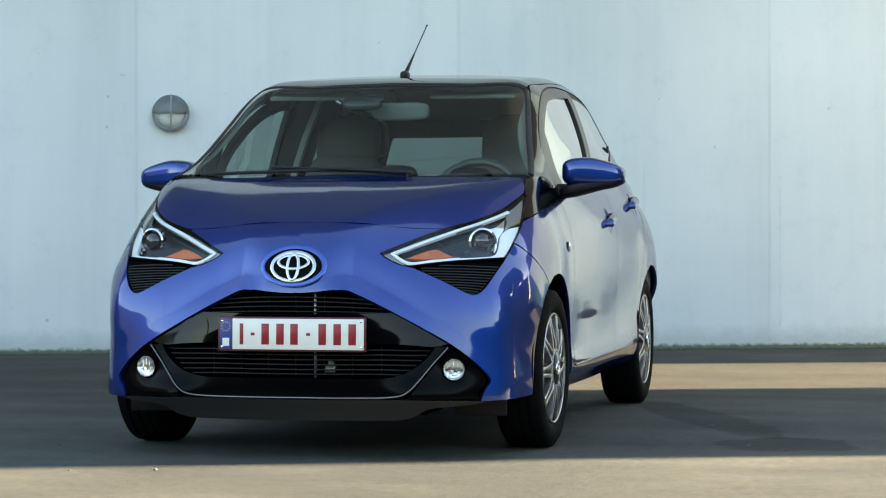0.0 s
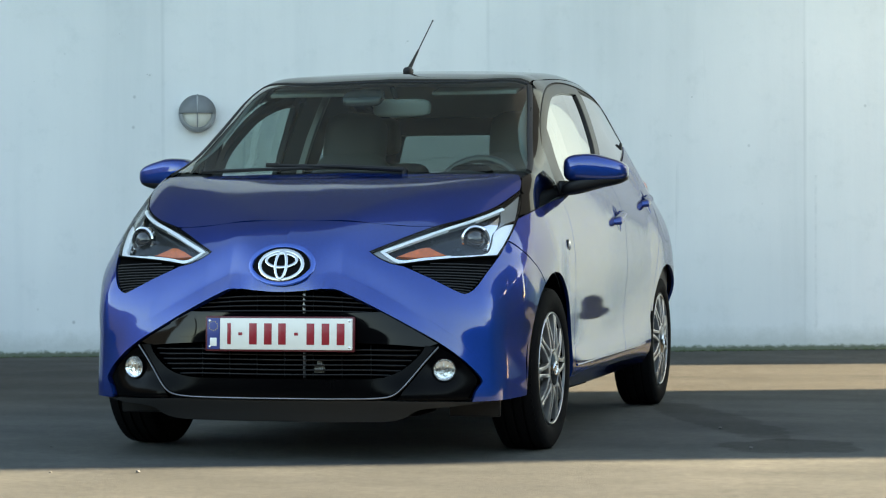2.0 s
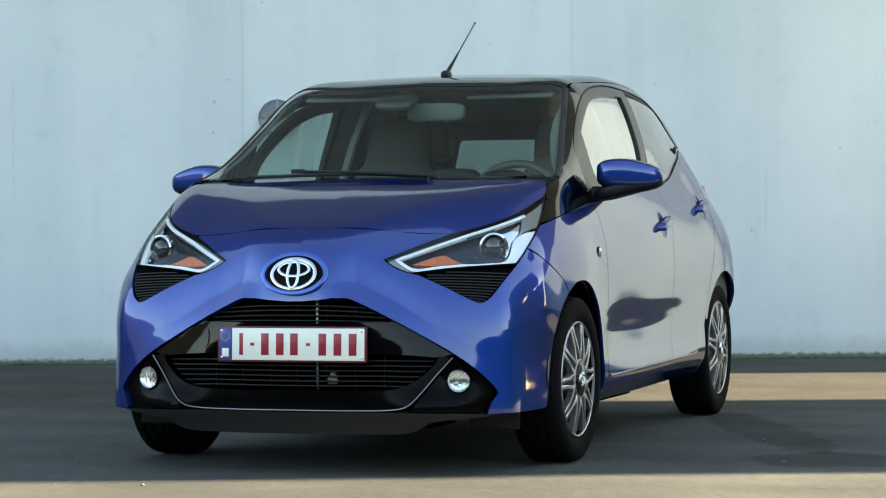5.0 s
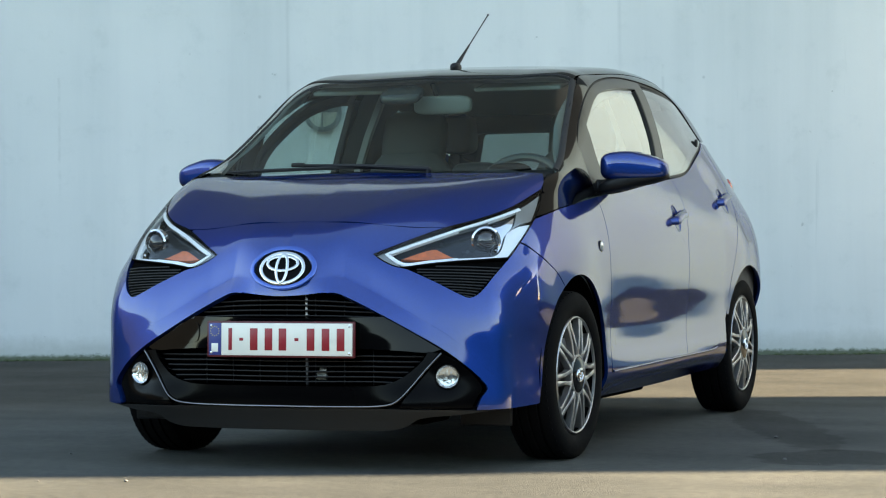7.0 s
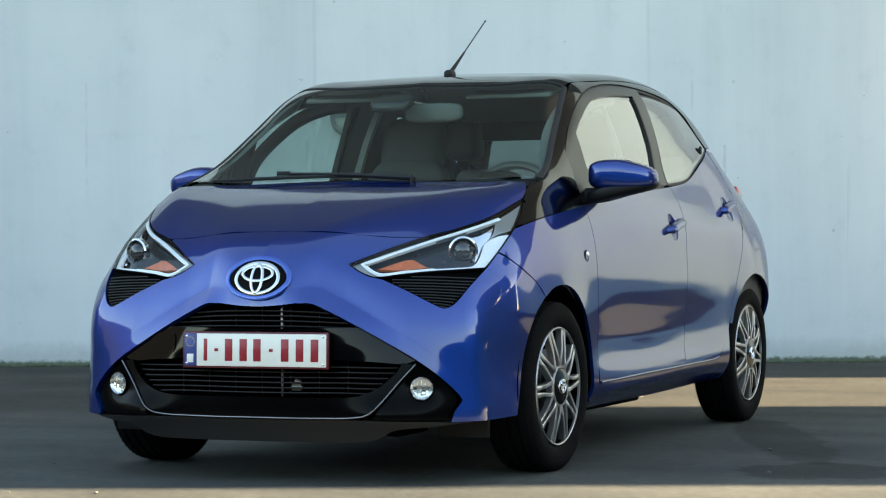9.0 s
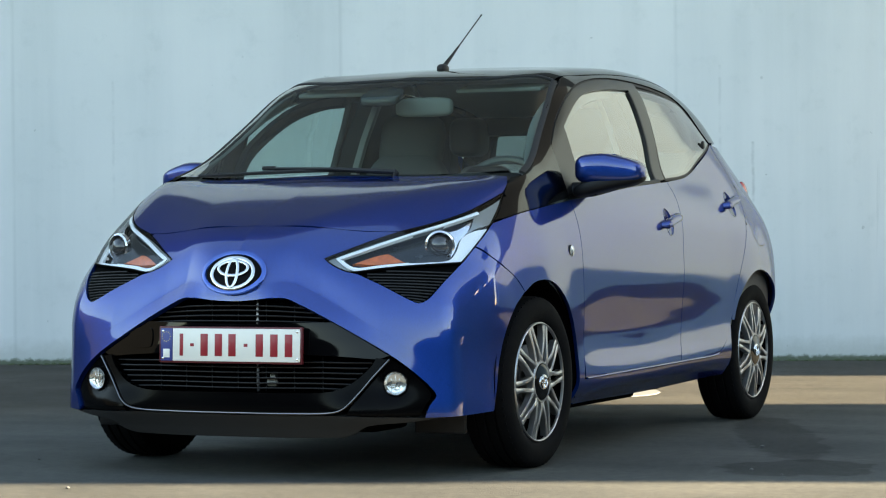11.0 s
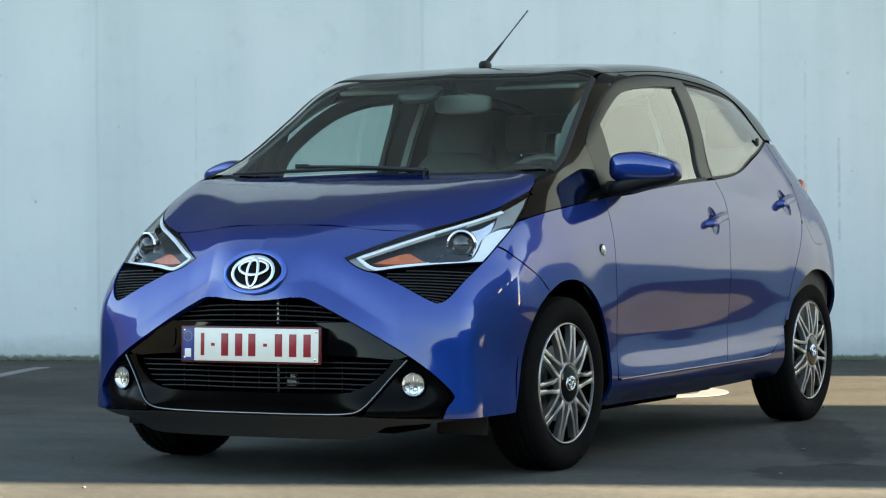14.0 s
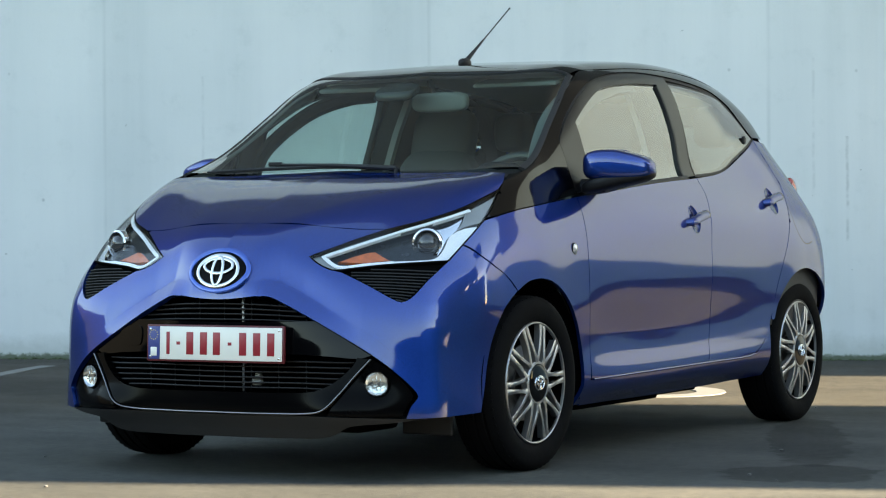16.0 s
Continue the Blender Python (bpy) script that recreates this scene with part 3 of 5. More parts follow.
for flip in (False, True):
    panel("fender", "S", FENDER, BLUE, car, rim=0.012, flip=flip)
    door = panel("front_door", "S", DOOR1, BLUE, car, flip=flip)
    door2 = panel("rear_door", "S", DOOR2, BLUE, car, flip=flip)
    panel("sill", "S", SILL, BLUE, car, lift=-0.004, rim=0.03, flip=flip)
    bm = bmesh.new()
    tube(bm, on_skin("S", [(0.415, 0.2765), (0.925, 0.2815), (1.39, 0.2855), (1.769, 0.291), (1.83, 0.297)], 0.0005, 0.03, flip=flip), 0.0042, 8)
    part("sill_edge", bm, BLUE, car, "thin raised edge along the sill")
    panel("rear_quarter", "S", QUARTER, BLUE, car, rim=0.012, flip=flip)
    # --- black pillars, frames and side glass
    edge = chart("T", [0.543, 0.548, 0.552, 0.550, 0.538, 0.525], [0.82, 1.0, 1.35, 1.7, 2.05, 2.25])
    for _ in range(8):
        back = edge[:, 1] if _ == 0 else edge[:, 1] - lean(back, edge[:, 2])
    edge[:, 1] = back
    panel("roof_pillar", "S", [(-0.215, 0.825, 1), (-0.15, 0.868), (-0.075, 0.918, 1), (-0.03, 0.948), (0.03, 0.976, 1), (0.10, 0.988), (0.232, 1.039), (0.421, 1.149), (0.588, 1.265), (0.713, 1.337)]
          + [(p[1], p[2]) for p in edge] + [(2.36, 1.27, 1), (2.42, 1.15, 1), (2.19, 1.150, 1), (1.981, 1.278), (1.855, 1.322), (1.661, 1.349), (1.398, 1.367)]
          + GAP_LINE[::-1] + [(0.425, 0.96), (0.412, 0.906, 1)] + FENDER_TOP[::-1], GLOSS, car, "gloss black windscreen pillar and roof rail", rim=0.015, flip=flip)
    ribbon("door_seal", "S", [(0.416, 0.93)] + GAP_LINE + [(1.398, 1.367), (1.661, 1.349), (1.855, 1.322), (1.981, 1.278), (2.17, 1.165)], 0.022, SEAL, car, "", -0.006, 0.01, flip=flip)
    frame_ = panel("window_frame", "S", [(0.422, 0.912, 1)] + GAP_LINE + [(1.392, 1.367, 1), (1.436, 1.15), (1.474, 0.985, 1), (1.36, 0.974, 1), (1.353, 1.10), (1.310, 1.229), (1.279, 1.328, 1)]
                   + GLASS_TOP + [(0.579, 1.163, 1), (0.600, 1.05), (0.630, 0.927, 1)], FRAME, door, "black window frame", lift=-0.002, rim=0.012, flip=flip, gap=0.004)
    w = panel("window", "S", [(0.585, 1.175, 1), (0.679, 1.235), (0.79, 1.288), (0.902, 1.313), (1.067, 1.329), (1.290, 1.334, 1), (1.318, 1.229), (1.36, 1.10), (1.376, 0.968, 1), (1.0, 0.945), (0.62, 0.915, 1), (0.592, 1.05)],
              SIDEGLASS, door, "clear side window", lift=-0.010, rim=0, flip=flip, gap=0)
    w.visible_shadow = False
    ribbon("window_seal", "S", [(0.60, 0.920), (0.992, 0.954), (1.20, 0.968), (1.40, 0.980)], 0.016, SEAL, door, "", 0.001, 0.02, flip=flip)
    ribbon("window_seal", "S", [(1.366, 0.985), (1.350, 1.10), (1.307, 1.229), (1.277, 1.326)], 0.018, SEAL, door, "", -0.001, 0.02, flip=flip)
    ring = [(1.392, 1.337, 1), (1.603, 1.327), (1.886, 1.294), (1.93, 1.275), (2.06, 1.212), (2.168, 1.147, 1), (1.93, 1.072), (1.785, 1.022), (1.687, 1.006), (1.484, 0.992, 1), (1.440, 1.146)]
    w = panel("window", "S", ring, PRIVACY, door2, "grey tinted rear side window", lift=-0.002, rim=0, flip=flip, gap=0)
    w.visible_shadow = False
    bm = bmesh.new()
    p = on_skin("S", [(2.055, 1.137), (2.065, 1.132)], 0.002, 0.01, flip=flip)[0]
    superball(bm, tuple(p), (0.006, 0.012, 0.017), 0.6, 0.6)
    part("window_catch", bm, PLASTIC, door2, "small black catch on the glass")
    ribbon("window_seal", "S", ring, 0.022, SEAL, door2, "", -0.003, 0.02, closed=True, flip=flip)
    # --- handles
    for d, (cy, cz), dip in ((door, (1.300, 0.821), DENT1), (door2, (2.125, 0.893), DENT2)):
        panel("handle_recess", "S", [(cy + 0.042 * math.sin(2 * math.pi * k / 24), cz + 0.052 * math.cos(2 * math.pi * k / 24)) for k in range(24)], BLUE, d, "dished grip hollow", h=0.004, lift=0.0008, rim=0.001, flip=flip, gap=0, dish=dip)
    for d, (y0, z0), (y1, z1) in ((door, (1.225, 0.806), (1.395, 0.836)), (door2, (2.045, 0.880), (2.205, 0.908))):
        c = on_skin("S", [(y0, z0), ((y0 + y1) / 2, (z0 + z1) / 2 + 0.003), (y1, z1)], 0.016, 0.01, flip=flip)
        n = len(c)
        bm = bmesh.new()
        c[0] += (0.022 if flip else -0.022, 0, 0)
        c[-1] += (0.022 if flip else -0.022, 0, 0)
        tube(bm, c, 0.0165, 12, flat=0.75, taper=[0.9] + [1.15] * (n - 2) + [0.9])
        part("door_handle", bm, BLUE, d, "blue pull handle")
        bm = bmesh.new()
        p = c[-2]
        bmesh.ops.create_uvsphere(bm, u_segments=14, v_segments=8, radius=0.0075, matrix=Matrix.Translation(p) @ Matrix.Translation((-0.010 if flip else 0.010, 0.004, 0)) @ Matrix.Diagonal((0.4, 1, 1, 1)))
        part("lock_barrel", bm, GREYPLASTIC, d)

# --- top and rear
roof = panel("roof", "T", sym([(0, 0.650), (0.2, 0.653), (0.372, 0.685), (0.546, 0.752, 1), (0.543, 0.82), (0.548, 1.0), (0.552, 1.35), (0.550, 1.7), (0.538, 2.05), (0.525, 2.25), (0.50, 2.36, 1), (0.25, 2.41), (0, 2.42)]), GLOSS, car, "gloss black roof", h=0.02)
glass = panel("windscreen", "T", sym([(0, 0.645), (0.2, 0.648), (0.372, 0.680), (0.548, 0.750, 1), (0.584, 0.598), (0.620, 0.424), (0.664, 0.232), (0.684, 0.115, 1), (0.5, 0.078), (0.3, 0.078), (0, 0.082)]), GLASS, car, "green tinted windscreen", h=0.02, lift=-0.004, rim=0)
glass.visible_shadow = False
for flip in (False, True):
    ribbon("windscreen_seal", "T", [(0.548, 0.750), (0.584, 0.598), (0.620, 0.424), (0.664, 0.232), (0.684, 0.115)], 0.022, SEAL, glass, "", 0.0, 0.01, flip=flip)
ribbon("windscreen_seal", "T", [(-0.548, 0.750), (-0.372, 0.680), (-0.2, 0.648), (0, 0.645), (0.2, 0.648), (0.372, 0.680), (0.548, 0.750)], 0.014, SEAL, glass, "", 0.0, 0.01)
panel("cowl", "T", sym([(0, 0.056), (0.357, 0.047), (0.66, 0.034, 1), (0.690, 0.10, 1), (0.684, 0.13), (0.5, 0.098), (0.3, 0.098), (0, 0.102)]), PLASTIC, car, "black plastic cowl", lift=-0.018)
tail = panel("tailgate", "R", sym([(0, 1.0), (0.50, 1.0), (0.66, 1.0, 1), (0.72, 0.7), (0.72, 0.24, 1), (0, 0.24)]), BLUE, car, "blue tailgate and rear bumper", h=0.03)
rg = panel("rear_window", "R", sym([(0, 1.27), (0.42, 1.25, 1), (0.52, 1.03, 1), (0, 1.01)]), REARGLASS, tail, "dark rear window", h=0.03, rim=0)
rg.visible_shadow = False
ribbon("rear_frame", "R", [(-0.54, 1.00), (-0.49, 1.14), (-0.43, 1.245), (-0.2, 1.268), (0, 1.27), (0.2, 1.268), (0.43, 1.245), (0.49, 1.14), (0.54, 1.00)], 0.085, GLOSS, tail, "black frame of the rear window", 0.003, 0.03)
for flip in (False, True):
    ribbon("roof_gutter", "T", [(0.552, 2.00), (0.548, 2.12), (0.535, 2.23), (0.512, 2.31), (0.475, 2.38)], 0.085, GLOSS, car, "", -0.007, 0.02, flip=flip)
    panel("rear_pillar", "R", [(0.43, 1.26, 1), (0.54, 1.20), (0.64, 1.01, 1), (0.53, 1.01, 1)], GLOSS, tail, "", h=0.03, flip=flip)
    bm = bmesh.new()
    v = chart("S", [2.47], [0.955])[0]
    bmesh.ops.create_uvsphere(bm, u_segments=20, v_segments=12, radius=1, matrix=Matrix.Translation(((-1 if flip else 1) * (v[0] - 0.036), 2.540, 0.915)) @ Matrix.Diagonal((0.030, 0.045, 0.08, 1)))
    part("tail_light", bm, mat("red_lens", (0.35, 0.01, 0.012), 0.1, coat=1.0, vary=0.05), car, "red tail light")

FROST = mat("pressed_reflector", (0.85, 0.86, 0.86), 0.08, 1.0, bump=1.0, scale=70, vary=0.1)
TRIMMETAL = mat("satin_trim_metal", (0.20, 0.20, 0.21), 0.3, 1.0, vary=0.1)
# --- mouth: hollow backed by a near-black sheet for its shade, bars, plate band, lower frame
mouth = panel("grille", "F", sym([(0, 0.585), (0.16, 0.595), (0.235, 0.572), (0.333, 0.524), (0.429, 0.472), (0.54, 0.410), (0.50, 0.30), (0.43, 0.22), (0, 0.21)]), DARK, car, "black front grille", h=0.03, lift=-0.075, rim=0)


def half_mouth(z):
    return float(np.interp(z, (0.28, 0.31, 0.36, 0.40, 0.465, 0.517, 0.565, 0.588), (0.35, 0.42, 0.475, 0.50, 0.425, 0.33, 0.232, 0.17)))


for k, z in enumerate((0.512, 0.529, 0.545, 0.561)):
    w = half_mouth(z) + 0.005
    ribbon("slat", "F", [(-w, z - 0.004), (-w / 2, z - 0.001), (0, z), (w / 2, z - 0.001), (w, z - 0.004)], 0.0045, FRAME, mouth, "", -0.022, 0.03, step=0.03)
for x in (-0.30, -0.20, -0.10, 0.0, 0.10, 0.20, 0.30):
    bm = bmesh.new()
    box(bm, x - 0.002, x + 0.002, -0.645 + abs(x) * 0.06, -0.60, 0.505, 0.575 - max(0, abs(x) - 0.17) * 0.5)
    part("rib", bm, GLOSS, mouth)
    bm = bmesh.new()
    box(bm, x - 0.002, x + 0.002, -0.650 + abs(x) * 0.06, -0.60, 0.285, 0.395)
    part("rib", bm, GLOSS, mouth)
for k, z in enumerate((0.296, 0.312, 0.329, 0.346, 0.363, 0.380)):
    w = half_mouth(z) - 0.012
    ribbon("slat", "F", [(-w, z + 0.003), (-w / 2, z + 0.001), (0, z), (w / 2, z + 0.001), (w, z + 0.003)], 0.0045, FRAME, mouth, "", -0.026, 0.03, step=0.03)
# silver stay and plug behind the bars
bm = bmesh.new()
box(bm, 0.062, 0.072, -0.640, -0.628, 0.28, 0.58, bevel=0.002)
part("stay", bm, TRIMMETAL, mouth, "grey steel stay")
bm = bmesh.new()
box(bm, 0.105, 0.140, -0.650, -0.632, 0.300, 0.325, bevel=0.004)
box(bm, 0.112, 0.133, -0.642, -0.625, 0.322, 0.340, bevel=0.003)
part("plug", bm, TRIM, mouth, "grey plastic plug")
band = panel("plate_band", "F", sym([(0, 0.505), (0.20, 0.507), (0.345, 0.511, 1), (0.429, 0.465), (0.535, 0.403, 1), (0.50, 0.392), (0.40, 0.397), (0.25, 0.402), (0, 0.402)]), GLOSS, car, "gloss black band behind the number plate", lift=-0.012, rim=0.03)
panel("tow_cover", "F", [(-0.414, 0.485, 1), (-0.345, 0.489), (-0.322, 0.486), (-0.315, 0.475), (-0.315, 0.435), (-0.322, 0.423), (-0.345, 0.420), (-0.398, 0.421), (-0.412, 0.425), (-0.419, 0.437)], GLOSS, band, "towing eye cover", lift=-0.008, h=0.01)
lower = panel("lower_frame", "F", sym([(0, 0.284), (0.24, 0.284), (0.345, 0.290), (0.415, 0.315), (0.478, 0.372), (0.490, 0.398, 1), (0.528, 0.392, 1), (0.486, 0.338), (0.442, 0.281), (0.411, 0.246), (0.385, 0.231), (0.339, 0.223), (0.20, 0.219), (0, 0.219)]),
              SATIN, car, "satin black lower grille frame", lift=-0.006, rim=0.05)
ribbon("trim_strip", "F", sym([(0.0, 0.216), (0.20, 0.216), (0.339, 0.2195), (0.388, 0.228), (0.414, 0.244), (0.446, 0.281), (0.490, 0.338), (0.534, 0.390)])[:8], 0.0042, TRIMMETAL, lower, "thin satin silver strip", 0.002, 0.012)
ribbon("trim_strip", "F", [(-p[0], p[1]) for p in ((0.0, 0.216), (0.20, 0.216), (0.339, 0.2195), (0.388, 0.228), (0.414, 0.244), (0.446, 0.281), (0.490, 0.338), (0.534, 0.390))], 0.0042, TRIMMETAL, lower, "thin satin silver strip", 0.002, 0.012)
lip = panel("front_lip", "F", sym([(0, 0.209), (0.30, 0.211), (0.42, 0.209), (0.62, 0.204), (0.70, 0.203, 1), (0.60, 0.186), (0.472, 0.172), (0.43, 0.150), (0.383, 0.137), (0.254, 0.132), (0, 0.132)]), GREYPLASTIC, car, "dark grey front lip", lift=-0.010, rim=0.05)
for flip in (False, True):
    s = -1 if flip else 1
    pocket = panel("fog_pocket", "F", [(0.534, 0.394, 1), (0.60, 0.354), (0.648, 0.303), (0.662, 0.276), (0.646, 0.243), (0.632, 0.210, 1), (0.50, 0.208), (0.405, 0.212, 1), (0.422, 0.244), (0.452, 0.281), (0.496, 0.338)],
                   SATIN, car, "satin black fog lamp surround", h=0.01, lift=lambda p: -0.012 - 0.014 * np.exp(-(((np.abs(p[:, 0]) - 0.553) / 0.05) ** 2 + ((p[:, 2] - 0.314) / 0.05) ** 2)), rim=0.03, flip=flip)
    # fog lamp
    m = Matrix.Translation((s * 0.552, -0.621, 0.314)) @ Euler((0, 0, radians(-90 + s * 14))).to_matrix().to_4x4()
    bm = bmesh.new()
    turned(bm, [(0.0395, -0.035), (0.0395, 0.002), (0.038, 0.006), (0.0365, 0.004), (0.0365, -0.03)], m, 36)
    fog = part("fog_lamp", bm, GLOSS, car, "round fog lamp with clear lens")
    bm = bmesh.new()
    turned(bm, [(0.036, 0.004), (0.030, -0.003), (0.018, -0.006), (0.0005, -0.007)], m, 36)
    part("reflector", bm, FROST, fog)
    bm = bmesh.new()
    turned(bm, [(0.0005, 0.012), (0.018, 0.0105), (0.030, 0.007), (0.037, 0.003)], m, 36)
    lens = part("lens", bm, LENS, fog)
    lens.visible_shadow = False
    for k in range(3):
        bm = bmesh.new()
        box(bm, -0.010, -0.003, -0.016 + k * 0.013, -0.0135 + k * 0.013, -0.028 + (k % 2) * 0.012, 0.016 + (k % 2) * 0.010, m, bevel=0.002)
        part("flute", bm, FROST, fog)
    # --- headlight
    lamp = panel("headlight", "P", [(12.43, 0.71, 1)] + LAMP_TOP + [(*LAMP_BACK, 1), (40.0, 0.865), (38.0, 0.821, 1)] + LAMP_OUT + [(32.0, 0.694, 1), (28.4, 0.690), (24.5, 0.685), (20.6, 0.677), (17.2, 0.667, 1), (16.0, 0.667), (13.8, 0.688)],
                 LAMPINNER, car, "headlight with white light guide and amber reflector", lift=-0.035, rim=0, flip=flip, gap=0)
    body = [(12.43, 0.71, 1)] + LAMP_TOP + [(*LAMP_BACK, 1), (40.0, 0.865), (38.0, 0.821, 1)] + LAMP_OUT + [(32.0, 0.694, 1), (28.4, 0.690), (24.5, 0.685), (20.6, 0.677), (17.2, 0.667, 1), (16.0, 0.667), (13.8, 0.688)]
    lens = panel("lens", "P", body, LENS, lamp, "clear lens", lift=0.001, rim=0, flip=flip, gap=0.001)
    lens.visible_shadow = False
    ribbon("lens_seal", "P", body, 0.006, DARK, lamp, "", 0.0005, 0.035, closed=True, flip=flip)
    panel("bezel", "P", [(12.9, 0.709, 1), (15.6, 0.733), (18.6, 0.758), (24.3, 0.795), (30.0, 0.830), (36.0, 0.868, 1), (35.6, 0.860), (30.19, 0.820), (25.0, 0.789), (20.07, 0.756), (14.6, 0.714, 1), (16.9, 0.684), (24.2, 0.697, 1), (24.2, 0.688, 1), (20.6, 0.680), (17.2, 0.671, 1), (15.9, 0.673), (13.9, 0.690)],
          LAMPGREY, lamp, "grey lamp bezel", lift=-0.011, flip=flip, h=0.008, gap=0)
    ribbon("light_guide", "P", [(36.0, 0.859), (30.19, 0.824), (25.0, 0.793), (20.07, 0.758), (14.3, 0.713, 1), (16.7, 0.680), (20.6, 0.6875), (24.4, 0.6945)], 0.0125, WHITEBAR, lamp, "white light guide", -0.006, 0.012, flip=flip)
    panel("lower_bezel", "P", [(24.4, 0.689, 1), (28.0, 0.692), (31.7, 0.697, 1), (34.1, 0.745), (37.2, 0.807, 1), (34.5, 0.799), (32.4, 0.777), (31.4, 0.735), (30.3, 0.708), (27.4, 0.701), (24.4, 0.699, 1)],
          WHITEBAR, lamp, "white lower bezel", lift=-0.010, flip=flip, h=0.008, gap=0)
    panel("reflector", "P", [(29.6, 0.797), (31.9, 0.809), (34.6, 0.836, 1), (33.6, 0.802), (32.0, 0.772), (31.1, 0.735), (30.5, 0.718, 1), (30.9, 0.750), (30.6, 0.781)], CHROME, lamp, "mirror-bright reflector", lift=-0.016, flip=flip, h=0.006, gap=0)
    panel("lamp_wing", "P", [(35.2, 0.853, 1), (38.4, 0.880), (41.2, 0.905, 1), (39.6, 0.866), (37.5, 0.818, 1), (34.8, 0.805), (32.8, 0.783, 1), (34.2, 0.811)], LAMPGREY, lamp, "grey outer wing of the lamp", lift=-0.008, flip=flip, h=0.008, gap=0)
    panel("turn_reflector", "P", [(16.3, 0.702, 1), (18.2, 0.719), (20.6, 0.735), (21.5, 0.736, 1), (22.6, 0.722), (23.9, 0.707, 1), (19.8, 0.698)], AMBER, lamp, "amber turn reflector", lift=-0.018, flip=flip, h=0.01)
    c = chart("P", [28.88], [0.748])[0] * (s, 1, 1)
    d = Matrix.Translation(c + np.array((-s * 0.012, 0.030, 0.0))) @ Euler((0, 0, radians(-90 + s * 16))).to_matrix().to_4x4()
    bm = bmesh.new()
    turned(bm, [(0.049, -0.01), (0.049, 0.008), (0.043, 0.012), (0.039, 0.006), (0.038, -0.012)], d, 40)
    part("bezel_ring", bm, CHROME, lamp, "chrome ring")
    bm = bmesh.new()
    turned(bm, [(0.038, -0.010), (0.033, 0.008), (0.022, 0.018), (0.010, 0.022), (0.0005, 0.023)], d, 40)
    part("projector", bm, mat("projector_glass", (0.02, 0.022, 0.025), 0.03, coat=1.0), lamp, "dark projector lens")
    # --- ribbed black insert under the headlight
    hole = [(17.6, 0.660, 1), (21.2, 0.619), (24.6, 0.577), (25.7, 0.567), (26.8, 0.577), (29.3, 0.638), (31.9, 0.690, 1), (28.4, 0.687), (24.5, 0.682), (20.9, 0.674)]
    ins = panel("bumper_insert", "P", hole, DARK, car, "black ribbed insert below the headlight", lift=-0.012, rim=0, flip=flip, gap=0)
    for k in range(11):
        z = 0.576 + k * 0.0096
        a = float(np.interp(z, (0.567, 0.577, 0.619, 0.664), (25.4, 24.7, 21.3, 17.7))) + 0.15
        b = float(np.interp(z - 0.008, (0.560, 0.577, 0.638, 0.690), (26.2, 26.7, 29.2, 31.8))) - 0.15
        if k > 8:
            a = max(a, float(np.interp(z, (0.660, 0.672, 0.684), (17.7, 21.0, 26.0))) + 0.3)
        if b - a > 0.4:
            ribbon("rib", "P", [(a, z), ((a + b) / 2, z - 0.003), (b, z - 0.008)], 0.0045, PLASTIC, ins, "", -0.004, 0.012, flip=flip, step=0.03)
# --- number plate with bars for its characters
plate = tagged(new("number_plate"), "white number plate with red characters and a blue band", "")
plate.parent = car
PLATE = Matrix.Translation((0, -0.704, 0.4335)) @ Euler((radians(-2), 0, 0)).to_matrix().to_4x4()
bm = bmesh.new()
box(bm, -0.264, 0.264, 0, 0.012, -0.0595, 0.0595, PLATE, bevel=0.004)
part("plate_frame", bm, PLATEEDGE, plate, "dark red plate edge")
bm = bmesh.new()
box(bm, -0.211, 0.2565, -0.003, 0.004, -0.053, 0.053, PLATE, bevel=0.002)
part("plate_face", bm, PLATEWHITE, plate)
bm = bmesh.new()
box(bm, -0.2565, -0.212, -0.003, 0.004, -0.053, 0.053, PLATE, bevel=0.002)
part("country_band", bm, PLATEBLUE, plate, "blue band")
for x, w, h in ((-0.178, 0.013, 0.072), (-0.138, 0.014, 0.010), (-0.093, 0.027, 0.072), (-0.040, 0.027, 0.072), (0.010, 0.027, 0.072), (0.060, 0.014, 0.010), (0.110, 0.027, 0.072), (0.163, 0.027, 0.072), (0.216, 0.027, 0.072)):
    bm = bmesh.new()
    box(bm, x - w / 2, x + w / 2, -0.0042, 0.0, -h / 2, h / 2, PLATE, bevel=0.0008)
    part("character_bar", bm, PLATERED, plate)
bm = bmesh.new()
box(bm, -0.246, -0.222, -0.0042, 0.0, -0.042, -0.014, PLATE, bevel=0.0008)
part("letter_bar", bm, PLATEWHITE, plate)
for k in range(12):
    bm = bmesh.new()
    a = 2 * math.pi * k / 12
    bmesh.ops.create_circle(bm, cap_ends=True, segments=6, radius=0.0017, matrix=PLATE @ Matrix.Translation((-0.2345 + 0.0155 * math.sin(a), -0.0034, 0.026 + 0.0155 * math.cos(a))) @ Euler((radians(90), 0, 0)).to_matrix().to_4x4())
    part("star", bm, mat("star_yellow", (0.7, 0.55, 0.1), 0.4) if k == 0 else bpy.data.materials["star_yellow"], plate)
for x in (-0.247, 0.247):
    for z in (-0.044, 0.044):
        bm = bmesh.new()
        bmesh.ops.create_uvsphere(bm, u_segments=10, v_segments=6, radius=0.0045, matrix=PLATE @ Matrix.Translation((x, -0.003, z)) @ Matrix.Diagonal((1, 0.5, 1, 1)))
        part("screw", bm, CHROME, plate)
